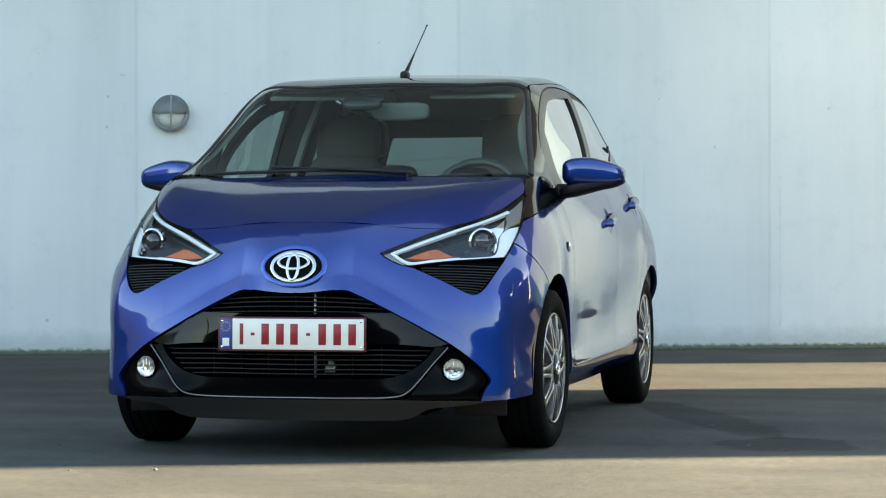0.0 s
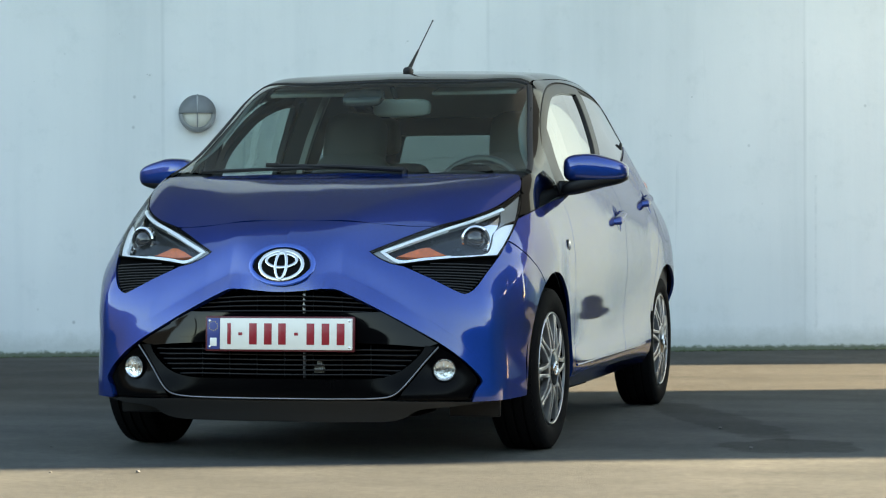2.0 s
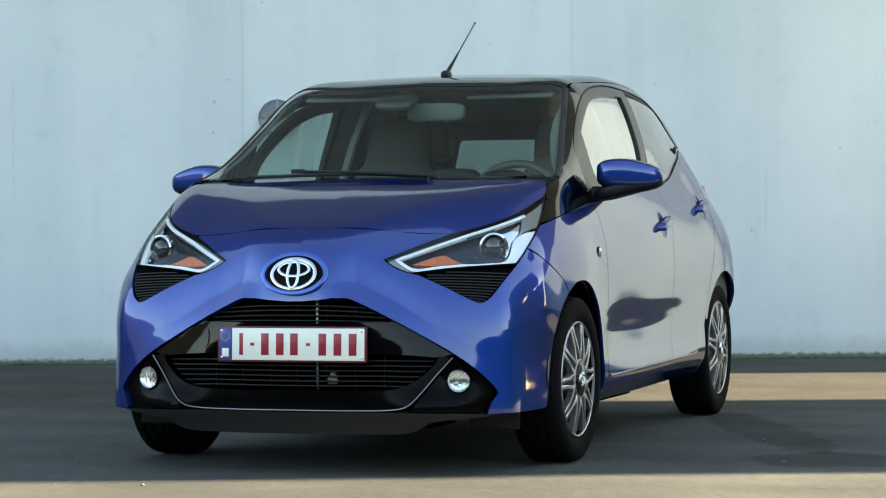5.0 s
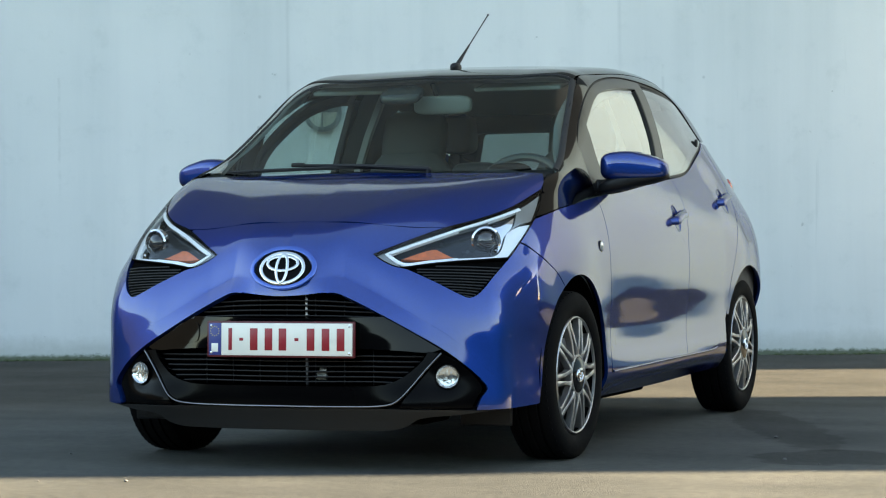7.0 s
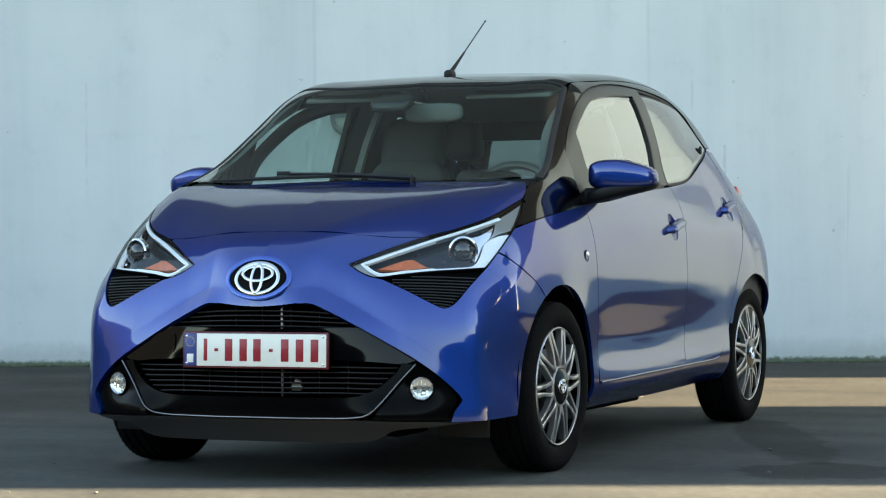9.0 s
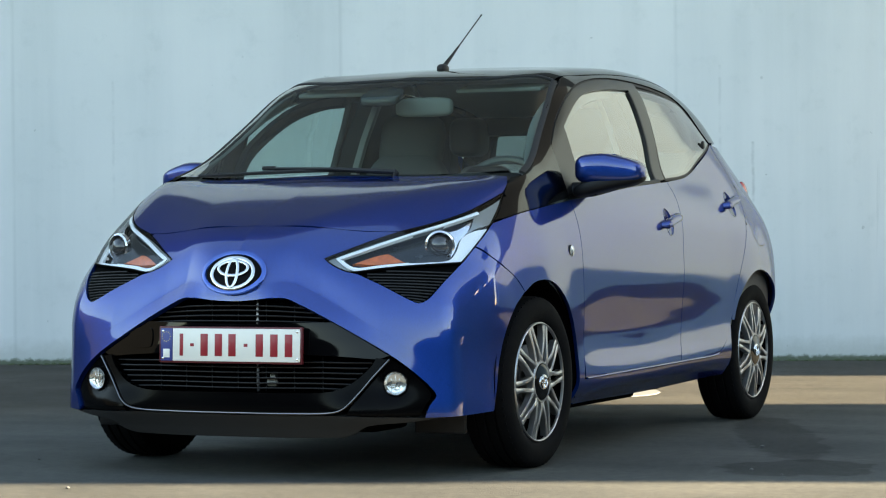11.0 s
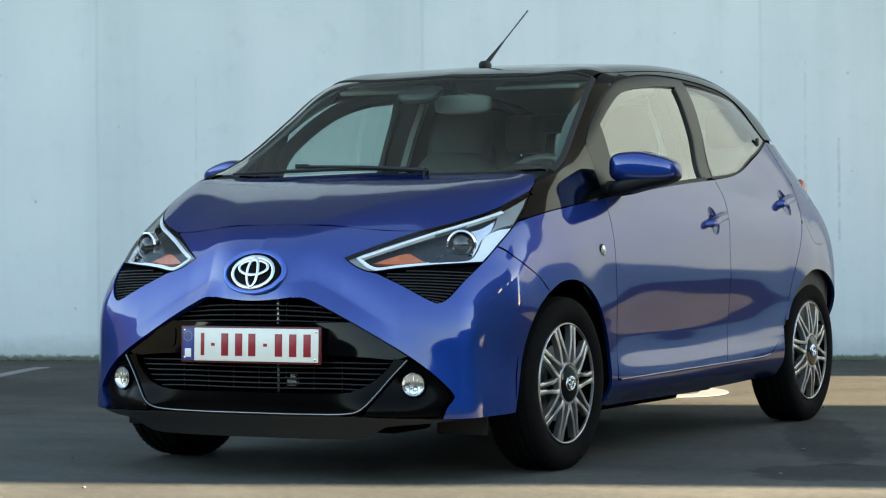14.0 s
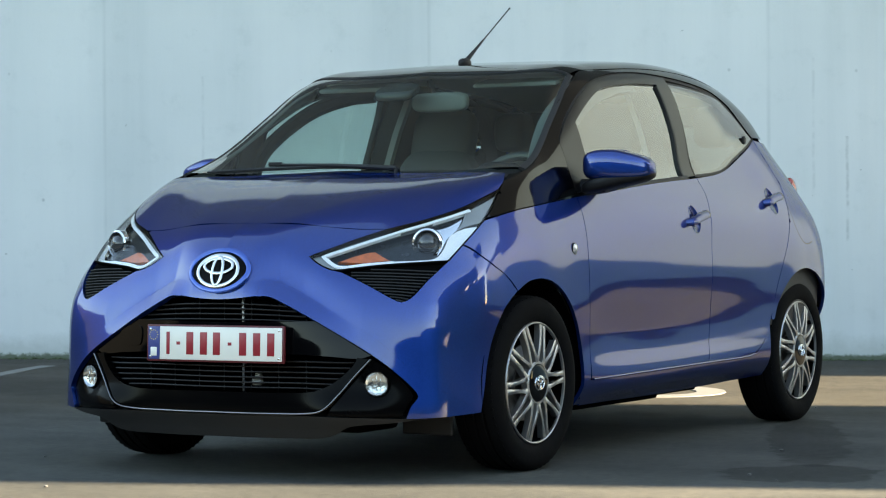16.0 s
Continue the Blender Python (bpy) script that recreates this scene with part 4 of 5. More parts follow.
# --- oval badge
def oval(cx, cz, a, b, n=40):
    return [(cx + a * math.sin(2 * math.pi * k / n), cz + b * math.cos(2 * math.pi * k / n)) for k in range(n)]


badge = panel("badge", "F", oval(0, 0.663, 0.100, 0.057), SATIN, car, "oval badge of plain silver rings on black", lift=0.010, h=0.01)
# surround in a lighter blue: light on its bevel put into the colour
ribbon("badge_surround", "F", oval(0, 0.663, 0.108, 0.063), 0.015, mat("lit_blue_rim", (0.02, 0.09, 0.42), 0.25, 0.4, coat=0.9, vary=0.05), badge, "blue oval surround, lightened as if its bevel caught the sky", 0.013, 0.02, closed=True)
ribbon("ring", "F", oval(0, 0.661, 0.075, 0.0475), 0.0115, BADGE, badge, "silver ring", 0.016, 0.012, closed=True)
ribbon("ring", "F", oval(0, 0.676, 0.053, 0.0225), 0.0095, BADGE, badge, "silver ring", 0.0165, 0.012, closed=True)
ribbon("ring", "F", oval(0, 0.660, 0.0185, 0.043), 0.0095, BADGE, badge, "silver ring", 0.017, 0.012, closed=True)

# --- wheels
def wheel_parts(parent, s):
    """Tyre, cover with ten forked spokes, cap and brake; s points outwards along x. The face lies at x = 0."""
    bm = bmesh.new()
    R = 0.288
    prof = [(0.196, -0.155), (0.205, -0.165), (0.235, -0.172), (0.262, -0.170), (0.278, -0.160), (0.285, -0.148)]
    for g in (-0.118, -0.082, -0.046):
        prof += [(R - 0.001, g - 0.0055), (R - 0.008, g - 0.004), (R - 0.008, g + 0.004), (R - 0.001, g + 0.0055)]
    prof += [(0.285, -0.018), (0.280, -0.008), (0.268, 0.000), (0.250, 0.004), (0.232, 0.004), (0.214, 0.000), (0.205, -0.006), (0.197, -0.014)]
    turned(bm, [(r, a * s) for r, a in prof], None, 72)
    tyre = part("tyre", bm, RUBBER, parent, "black rubber tyre", 30)
    # tread blocks on the shoulders
    for x0, x1 in ((-0.030, -0.010), (-0.156, -0.136)):
        bm = bmesh.new()
        for k in range(64):
            box(bm, min(x0 * s, x1 * s), max(x0 * s, x1 * s), -0.0045, 0.0045, R - 0.014, R - 0.004, Euler((2 * math.pi * k / 64, 0, 0)).to_matrix().to_4x4())
        tagged(part("tread", bm, RUBBER, tyre), kind="stuff")
    bm = bmesh.new()
    turned(bm, [(r, a * s) for r, a in ((0.199, -0.02), (0.201, -0.006), (0.199, -0.002), (0.197, -0.001), (0.194, -0.003), (0.193, -0.010))], None, 64)
    rim = part("rim", bm, SILVER, parent, "silver wheel rim", 30)
    # well behind the spokes: its shade is in the near-black
    bm = bmesh.new()
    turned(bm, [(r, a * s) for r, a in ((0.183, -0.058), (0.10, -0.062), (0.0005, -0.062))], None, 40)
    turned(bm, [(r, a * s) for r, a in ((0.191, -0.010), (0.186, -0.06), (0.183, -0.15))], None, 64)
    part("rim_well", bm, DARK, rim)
    bm = bmesh.new()
    turned(bm, [(r, a * s) for r, a in ((0.125, -0.058), (0.125, -0.050), (0.08, -0.050), (0.078, -0.040), (0.0005, -0.040))], None, 40)
    part("brake_disc", bm, STEEL, parent, "steel brake disc")
    bm = bmesh.new()
    box(bm, min(-0.066 * s, -0.034 * s), max(-0.066 * s, -0.034 * s), -0.05, 0.05, 0.092, 0.150, Euler((radians(70), 0, 0)).to_matrix().to_4x4(), bevel=0.008)
    part("brake_caliper", bm, STEEL, parent)
    for k in range(10):
        a = 2 * math.pi * (k + 0.5) / 10
        bm = bmesh.new()
        for side in (-1, 1):
            rows = []
            for r, off, w, x in ((0.062, 0.08, 0.0100, 0.004), (0.085, 0.24, 0.0075, 0.006), (0.105, 0.47, 0.0066, 0.0055), (0.130, 0.66, 0.0064, 0.004), (0.160, 0.765, 0.0074, 0.0), (0.194, 0.82, 0.0105, -0.004)):
                g = a + side * off * (2 * math.pi / 20)
                c, t = Vector((0, math.cos(g), math.sin(g))) * r, Vector((0, -math.sin(g), math.cos(g)))
                rows.append([bm.verts.new(c + t * w * q + Vector(((x + d) * s, 0, 0))) for q, d in ((-1.0, -0.022), (-1, -0.0015), (-0.75, 0), (0.75, 0), (1, -0.0015), (1.0, -0.022))])
            for p, q in zip(rows, rows[1:]):
                for j in range(5):
                    bm.faces.new((p[j], p[j + 1], q[j + 1], q[j]))
            bm.faces.new(rows[0])
            bm.faces.new(rows[-1])
        part("spoke", bm, SILVER, rim)
    bm = bmesh.new()
    turned(bm, [(r, a * s) for r, a in ((0.072, -0.02), (0.072, 0.002), (0.068, 0.006), (0.063, 0.006), (0.062, 0.003))], None, 48)
    part("cap_ring", bm, SILVER, rim)
    bm = bmesh.new()
    turned(bm, [(r, a * s) for r, a in ((0.0625, 0.0), (0.060, 0.006), (0.045, 0.009), (0.0005, 0.010))], None, 48)
    cap = part("hub_cap", bm, GLOSS, rim, "black hub cap with plain silver rings")
    for cz, ra, rb in ((0, 0.031, 0.0225), (0.007, 0.0215, 0.0105), (0, 0.008, 0.0205)):
        bm = bmesh.new()
        tube(bm, [(0.0105 * s, ra * math.cos(2 * math.pi * k / 28), cz + rb * math.sin(2 * math.pi * k / 28)) for k in range(28)], 0.0027, 6, True)
        part("ring", bm, CHROME, cap)


left_wheel, right_wheel = new("wheel"), new("wheel")
for w, s in ((left_wheel, 1), (right_wheel, -1)):
    w.parent = car
    w["label"] = "wheel with silver ten-fork cover"
    wheel_parts(w, s)
left_wheel.matrix_basis = pose(0.792, 0, 0.2875, 3, 0, -1.5)
right_wheel.matrix_basis = pose(-0.792, 0, 0.2875, 8, 0, -1.5)
copy_thing(left_wheel, pose(0.790, 2.34, 0.2875, -11))
copy_thing(right_wheel, pose(-0.790, 2.34, 0.2875))
# --- wheel wells, underbody and backing sheets, near-black to hold their shade
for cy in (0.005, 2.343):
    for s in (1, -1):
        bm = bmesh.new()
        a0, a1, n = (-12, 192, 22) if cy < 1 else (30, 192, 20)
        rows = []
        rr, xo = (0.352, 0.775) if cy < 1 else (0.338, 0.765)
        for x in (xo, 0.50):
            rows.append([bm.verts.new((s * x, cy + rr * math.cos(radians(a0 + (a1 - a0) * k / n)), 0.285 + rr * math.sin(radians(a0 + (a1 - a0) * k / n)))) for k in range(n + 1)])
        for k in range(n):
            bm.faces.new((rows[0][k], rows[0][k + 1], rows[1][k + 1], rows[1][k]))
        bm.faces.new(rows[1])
        part("wheel_well", bm, DARK, car, "wheel well lining with its shade put into near-black")
for y in (0.0, 2.34):
    bm = bmesh.new()
    tube(bm, [(-0.62, y, 0.27), (0.62, y, 0.27)], 0.035, 12)
    part("axle", bm, DARK, car)
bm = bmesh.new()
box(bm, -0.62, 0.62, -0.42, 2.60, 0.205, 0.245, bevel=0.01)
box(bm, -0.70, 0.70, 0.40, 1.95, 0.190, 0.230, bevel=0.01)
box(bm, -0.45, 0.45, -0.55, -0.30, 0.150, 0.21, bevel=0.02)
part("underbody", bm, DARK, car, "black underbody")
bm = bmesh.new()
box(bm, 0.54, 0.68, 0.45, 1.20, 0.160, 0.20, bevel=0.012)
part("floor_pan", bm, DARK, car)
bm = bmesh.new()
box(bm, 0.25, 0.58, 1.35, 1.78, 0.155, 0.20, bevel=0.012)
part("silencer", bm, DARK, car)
for s in (-1, 1):
    bm = bmesh.new()
    box(bm, s * 0.60 - 0.09, s * 0.60 + 0.09, -0.395, -0.375, 0.140, 0.25, bevel=0.006)
    part("air_deflector", bm, PLASTIC, car)
# near-black sheets behind the panels: shade of the gaps is put into them
for flip in (False, True):
    panel("gap_shade", "S", [(-0.20, 0.80, 1), (0.45, 0.885), (1.48, 0.955), (2.15, 1.10, 1), (2.40, 1.0), (2.60, 0.8), (2.60, 0.3, 1)] + arc(2.343, 0.286, 0.350, 2, 172) + [(1.98, 0.22, 1), (0.36, 0.22, 1)] + arc(0.005, 0.288, 0.355, 0, 116), DARK, car, "", h=0.03, lift=-0.028, rim=0, flip=flip)
panel("gap_shade", "P", sym([(0, 0.84), (18, 0.82), (24, 0.81, 1), (15, 0.755), (10.5, 0.715), (14, 0.66), (23, 0.56), (26, 0.55), (30, 0.63), (33.5, 0.72, 1), (37.5, 0.70), (39.5, 0.62, 1), (36.5, 0.46), (35, 0.30), (34, 0.24), (28, 0.225), (29, 0.28), (25.5, 0.37), (19, 0.46), (11, 0.58), (0, 0.60)]), DARK, car, "", h=0.03, lift=-0.03, rim=0)
panel("gap_shade", "T", sym([(0, -0.55), (0.35, -0.47), (0.55, -0.33), (0.66, -0.12), (0.67, 0.06), (0, 0.09)]), DARK, car, "", h=0.04, lift=-0.035, rim=0)

# --- door mirrors
for s in (1, -1):
    mirror = new("door_mirror")
    mirror.parent = car
    mirror["label"] = "blue door mirror on a black foot"
    slope = lambda p: Vector((p.x, p.y * (1 - 0.25 * p.x / 0.11) + 0.10 * (p.x + 0.1), p.z * (1.0 - 0.30 * max(p.x, 0) / 0.11) - 0.10 * max(p.x, -0.02)))
    flipm = Matrix.Diagonal((s, 1, 1, 1))
    bm = bmesh.new()
    superball(bm, (0.852, 0.515, 1.006), (0.118, 0.075, 0.056), 0.55, 0.55, flipm, shape=slope)
    for v in [v for v in bm.verts if v.co.z < 0.958]:
        v.co.z = 0.958
    part("mirror_cap", bm, BLUE, mirror, "blue mirror shell", 60)
    bm = bmesh.new()
    superball(bm, (0.845, 0.520, 0.960), (0.124, 0.074, 0.030), 0.6, 0.6, flipm, shape=lambda p: Vector((p.x, p.y * (1 - 0.2 * p.x / 0.12) + 0.10 * (p.x + 0.1), p.z - 0.10 * max(-p.x, -0.03) + 0.02 * p.x / 0.12)))
    part("mirror_base", bm, PLASTIC, mirror, "black lower shell", 60)
    bm = bmesh.new()
    tube(bm, [(s * 0.685, 0.50, 0.930), (s * 0.74, 0.495, 0.935), (s * 0.80, 0.51, 0.942)], 0.034, 12, flat=0.62, taper=[1.2, 1.0, 0.9])
    part("mirror_foot", bm, PLASTIC, mirror)
    bm = bmesh.new()
    superball(bm, (0.852, 0.585, 1.0), (0.095, 0.012, 0.042), 0.5, 0.5, flipm)
    part("mirror_glass", bm, CHROME, mirror)
    # --- side repeater
    p = chart("S", [0.279], [0.723])[0] * (s, 1, 1)
    bm = bmesh.new()
    turned(bm, [(0.019, -0.004), (0.019, 0.002), (0.015, 0.006), (0.0005, 0.009)], Matrix.Translation(p) @ Matrix.Diagonal((s, 1, 1, 1)), 28)
    rep = part("side_repeater", bm, mat("repeater_lens", (0.7, 0.72, 0.74), 0.12, 0.6, coat=1.0), car, "small round clear side repeater")
    bm = bmesh.new()
    turned(bm, [(0.021, -0.003), (0.021, 0.0015), (0.0185, 0.003)], Matrix.Translation(p) @ Matrix.Diagonal((s, 1, 1, 1)), 28)
    part("repeater_rim", bm, PLASTIC, rep)
# --- fuel flap outline on the rear quarter
ribbon("fuel_flap_gap", "S", [(2.280, 0.870), (2.283, 0.845), (2.285, 0.812), (2.301, 0.766), (2.345, 0.729), (2.39, 0.720), (2.44, 0.728)], 0.005, SEAL, car, "", 0.0006, 0.004)
# --- aerial
aerial = new("aerial")
aerial.parent = car
aerial["label"] = "black whip aerial"
foot, tip = Vector((0.005, 0.945, 1.408)), Vector((0.020, 1.290, 1.640))
bm = bmesh.new()
superball(bm, foot + Vector((0, 0.012, 0.004)), (0.019, 0.036, 0.019), 0.8, 0.9)
part("aerial_foot", bm, PLASTIC, aerial)
d = tip - foot
bm = bmesh.new()
tube(bm, [foot + d * t for t in (0.02, 0.12, 0.28, 0.40, 0.44)], 0.0085, 10, taper=[1.2, 1.0, 0.65, 0.5, 0.35])
part("aerial_sleeve", bm, PLASTIC, aerial)
bm = bmesh.new()
tube(bm, [foot + d * t for t in (0.42, 0.7, 0.985)], 0.0024, 8)
bmesh.ops.create_uvsphere(bm, u_segments=10, v_segments=8, radius=0.0042, matrix=Matrix.Translation(tip))
part("aerial_rod", bm, PLASTIC, aerial)
# --- wipers
def wiper(pivot, elbow, start, end):
    w = new("wiper")
    w.parent = car
    w["label"] = "black windscreen wiper"
    on = lambda x, y, l: tuple(raised(chart("T", [x], [y]), l)[0][0])
    bm = bmesh.new()
    tube(bm, [on(*pivot, 0.012), on((pivot[0] + elbow[0]) / 2, (pivot[1] + elbow[1]) / 2, 0.014), on(*elbow, 0.014)], 0.0065, 8, flat=1.2, taper=[1.4, 1.1, 0.8])
    part("wiper_arm", bm, PLASTIC, w)
    line = [on(start[0] + (end[0] - start[0]) * t, start[1] + (end[1] - start[1]) * t + 0.014 * math.sin(math.pi * t), 0.006 + 0.003 * math.sin(math.pi * t)) for t in np.linspace(0, 1, 14)]
    bm = bmesh.new()
    tube(bm, line, 0.0055, 6, taper=[0.6] + [1.2] * 12 + [0.6])
    part("wiper_blade", bm, SEAL, w)
    bm = bmesh.new()
    turned(bm, [(0.010, -0.02), (0.010, 0.002), (0.007, 0.006), (0.0005, 0.007)], Matrix.Translation(on(*pivot, 0.010)) @ Euler((0, radians(-75), 0)).to_matrix().to_4x4(), 20)
    part("wiper_pivot", bm, PLASTIC, w)
    bm = bmesh.new()
    p = Vector(on(*elbow, 0.014))
    box(bm, -0.032, 0.018, -0.008, 0.008, -0.006, 0.010, Matrix.Translation(p), bevel=0.003)
    part("wiper_clip", bm, PLASTIC, w)


wiper((0.235, 0.060), (-0.277, 0.104), (-0.555, 0.072), (0.19, 0.074))

# --- cabin
panel("headlining", "T", sym([(0, 0.69), (0.5, 0.76), (0.53, 1.0), (0.54, 1.7), (0.48, 2.18), (0.42, 2.36), (0, 2.40)]), mat("headlining_fabric", (0.58, 0.56, 0.51), 0.9, bump=0.3, scale=300, vary=0.06), car, "pale grey headlining", h=0.05, lift=-0.035, rim=0)
dash = new("dashboard")
dash.parent = car
dash["label"] = "black dashboard with steering wheel"
bm = bmesh.new()
rows = []
for x in np.linspace(-0.62, 0.62, 22):
    hump = 0.035 * math.exp(-((x - 0.35) / 0.16) ** 2)
    wide = 0.10 * (x / 0.62) ** 2
    rows.append([bm.verts.new((x, y, z)) for y, z in ((0.14 + wide * 0.6, 0.955), (0.24 + wide * 0.6, 0.972), (0.42 + wide * 0.3, 0.970 + hump), (0.52, 0.955 + hump), (0.56, 0.91 + hump), (0.55, 0.80), (0.50, 0.60), (0.48, 0.40))])
for p, q in zip(rows, rows[1:]):
    for j in range(7):
        bm.faces.new((p[j], q[j], q[j + 1], p[j + 1]))
part("dash_top", bm, DASH, dash, "", 60)
m = Matrix.Translation((0.36, 0.665, 0.893)) @ Euler((radians(66), 0, 0)).to_matrix().to_4x4()
bm = bmesh.new()
tube(bm, [m @ Vector((0.178 * math.cos(2 * math.pi * k / 40), 0.178 * math.sin(2 * math.pi * k / 40), 0)) for k in range(40)], 0.0155, 10, True)
wheel_ = part("steering_wheel", bm, mat("wheel_leather", (0.06, 0.06, 0.06), 0.38, coat=0.2, bump=0.3, scale=500, vary=0.1), dash, "black steering wheel")
bm = bmesh.new()
superball(bm, (0, 0, -0.02), (0.075, 0.06, 0.03), 0.7, 0.7, m)
for a in (0, 180, 270):
    box(bm, 0.05, 0.175, -0.018, 0.018, -0.022, -0.008, m @ Euler((0, 0, radians(a))).to_matrix().to_4x4(), bevel=0.004)
part("wheel_hub", bm, DASH, wheel_)
bm = bmesh.new()
superball(bm, (0.36, 0.56, 0.985), (0.085, 0.05, 0.045), 0.7, 0.8)
part("instrument_pod", bm, DARK, dash)


def seat(x, y, parent=car):
    s = new("front_seat")
    s.parent = parent
    s["label"] = "dark fabric front seat with integral headrest"
    bm = bmesh.new()
    superball(bm, (x, y, 0.50), (0.24, 0.27, 0.09), 0.5, 0.5)
    part("cushion", bm, FABRIC, s)
    m = Matrix.Translation((x, y + 0.24, 0.52)) @ Euler((radians(-17), 0, 0)).to_matrix().to_4x4()
    bm = bmesh.new()
    superball(bm, (0, 0, 0.28), (0.235, 0.075, 0.33), 0.45, 0.5, m, shape=lambda p: Vector((p.x * (1 - 0.30 * max(p.z, 0) / 0.33), p.y, p.z)))
    part("backrest", bm, FABRIC, s)
    bm = bmesh.new()
    superball(bm, (0, 0, 0.655), (0.135, 0.055, 0.125), 0.5, 0.55, m)
    part("headrest", bm, FABRIC, s)


seat(0.36, 1.02)
seat(-0.36, 1.02)
bench = new("rear_seat")
bench.parent = car
bench["label"] = "dark fabric rear bench"
bm = bmesh.new()
superball(bm, (0, 1.72, 0.50), (0.62, 0.25, 0.10), 0.4, 0.4)
part("cushion", bm, FABRIC, bench)
m = Matrix.Translation((0, 1.93, 0.50)) @ Euler((radians(-20), 0, 0)).to_matrix().to_4x4()
bm = bmesh.new()
superball(bm, (0, 0, 0.26), (0.60, 0.07, 0.27), 0.35, 0.4, m)
part("backrest", bm, FABRIC, bench)
for x in (-0.33, 0.33):
    bm = bmesh.new()
    superball(bm, (x, 0, 0.545), (0.115, 0.045, 0.06), 0.55, 0.55, m)
    part("headrest", bm, FABRIC, bench)
bm = bmesh.new()
box(bm, -0.68, 0.68, 0.2, 2.55, 0.25, 0.30)
part("cabin_floor", bm, DARK, car)
# mirror, camera box and visors under the windscreen header
bm = bmesh.new()
superball(bm, (0.055, 0.68, 1.254), (0.115, 0.022, 0.036), 0.5, 0.5, Matrix.Identity(4))
inner = part("rear_view_mirror", bm, mat("grey_mirror_shell", (0.16, 0.155, 0.14), 0.5, vary=0.1), car, "grey rear-view mirror")
bm = bmesh.new()
tube(bm, [(0.02, 0.66, 1.335), (0.03, 0.68, 1.29)], 0.010, 8)
part("mirror_stem", bm, PLASTIC, inner)
bm = bmesh.new()
superball(bm, (-0.075, 0.590, 1.290), (0.080, 0.050, 0.022), 0.5, 0.5, None, shape=lambda p: Vector((p.x, p.y, p.z + 0.40 * p.y)))
part("sensor_box", bm, mat("grey_sensor_box", (0.022, 0.023, 0.025), 0.25, vary=0.2, vscale=30), car, "black camera box behind the windscreen")
for x in (-0.33, 0.33):
    bm = bmesh.new()
    box(bm, -0.17, 0.17, -0.07, 0.07, -0.008, 0.008, Matrix.Translation((x, 0.80, 1.325)) @ Euler((radians(12), 0, 0)).to_matrix().to_4x4(), bevel=0.006)
    part("sun_visor", bm, mat("visor_fabric", (0.20, 0.195, 0.18), 0.9, bump=0.3, scale=300, vary=0.08), car, "grey sun visor")
# trim inside the pillars and along the door tops
for flip in (False, True):
    ribbon("pillar_trim", "S", [(0.20, 0.985), (0.36, 1.10), (0.55, 1.225), (0.75, 1.325)], 0.07, mat("grey_pillar_trim", (0.14, 0.145, 0.14), 0.7, bump=0.2, scale=300, vary=0.08), car, "", -0.022, 0.01, flip=flip)
    ribbon("window_surround", "S", [(0.505, 1.00), (0.535, 1.09), (0.605, 1.16), (0.775, 1.270), (0.965, 1.330), (1.16, 1.352)], 0.06, DASH, car, "dark inner frame of the door window", -0.040, 0.02, flip=flip)
    s = -1 if flip else 1
    for name_, cut, m_ in (("pillar_trim", ((0.658, 1.353), (0.568, 1.366), (0.558, 1.516), (0.66, 1.53)), GREYPLASTIC), ("pillar_edge", ((0.590, 1.352), (0.566, 1.356), (0.562, 1.376), (0.585, 1.380)), TRIM)):
        bm = bmesh.new()
        rows = [[bm.verts.new((s * (x - dx), y + dy * (y - 1.3) , z)) for x, y in cut] for z, dx, dy in ((0.55, -0.03, 0), (0.80, -0.02, 0), (1.03, 0.0, 0), (1.17, 0.045, 0.05), (1.30, 0.098, 0.1), (1.36, 0.125, 0.1))]
        for p, q in zip(rows, rows[1:]):
            for j in range(4):
                bm.faces.new((p[j], p[(j + 1) % 4], q[(j + 1) % 4], q[j]))
        bm.faces.new(rows[0])
        bm.faces.new(rows[-1])
        part(name_, bm, m_, car, "inner trim of the door pillar" if name_ == "pillar_trim" else "pale edge of the pillar trim")
    ribbon("pillar_trim", "S", [(0.78, 1.345), (1.1, 1.365), (1.6, 1.355), (1.95, 1.31), (2.25, 1.17), (2.45, 1.0)], 0.07, GREYPLASTIC, car, "", -0.025, 0.01, flip=flip)
    panel("rear_trim", "S", [(1.90, 1.325, 1), (2.00, 1.275), (2.205, 1.147, 1), (2.06, 1.09), (1.90, 1.05, 1), (1.90, 0.40, 1), (2.62, 0.40, 1), (2.55, 1.0), (2.42, 1.13), (2.30, 1.27), (2.10, 1.325)], DASH, car, "dark grey lining beside the boot", h=0.03, lift=-0.030, rim=0, flip=flip)
    panel("door_lining", "S", [(0.42, 0.90, 1), (1.0, 0.935), (1.9, 1.03, 1), (1.9, 0.30, 1), (0.42, 0.30, 1)], DASH, car, "dark grey door lining", h=0.04, lift=-0.040, rim=0, flip=flip)
    ribbon("door_card", "S", [(0.35, 0.85), (0.9, 0.90), (1.5, 0.93), (2.1, 1.02)], 0.10, DASH, car, "", -0.035, 0.02, flip=flip)
panel("tailgate_lining", "R", sym([(0, 1.005), (0.60, 1.005, 1), (0.66, 0.40, 1), (0, 0.40)]), DASH, car, "dark grey tailgate lining", h=0.04, lift=-0.030, rim=0)
bm = bmesh.new()
box(bm, -0.60, 0.60, 2.08, 2.46, 0.925, 0.945, bevel=0.006)
part("parcel_shelf", bm, DASH, car, "dark parcel shelf")
bm = bmesh.new()
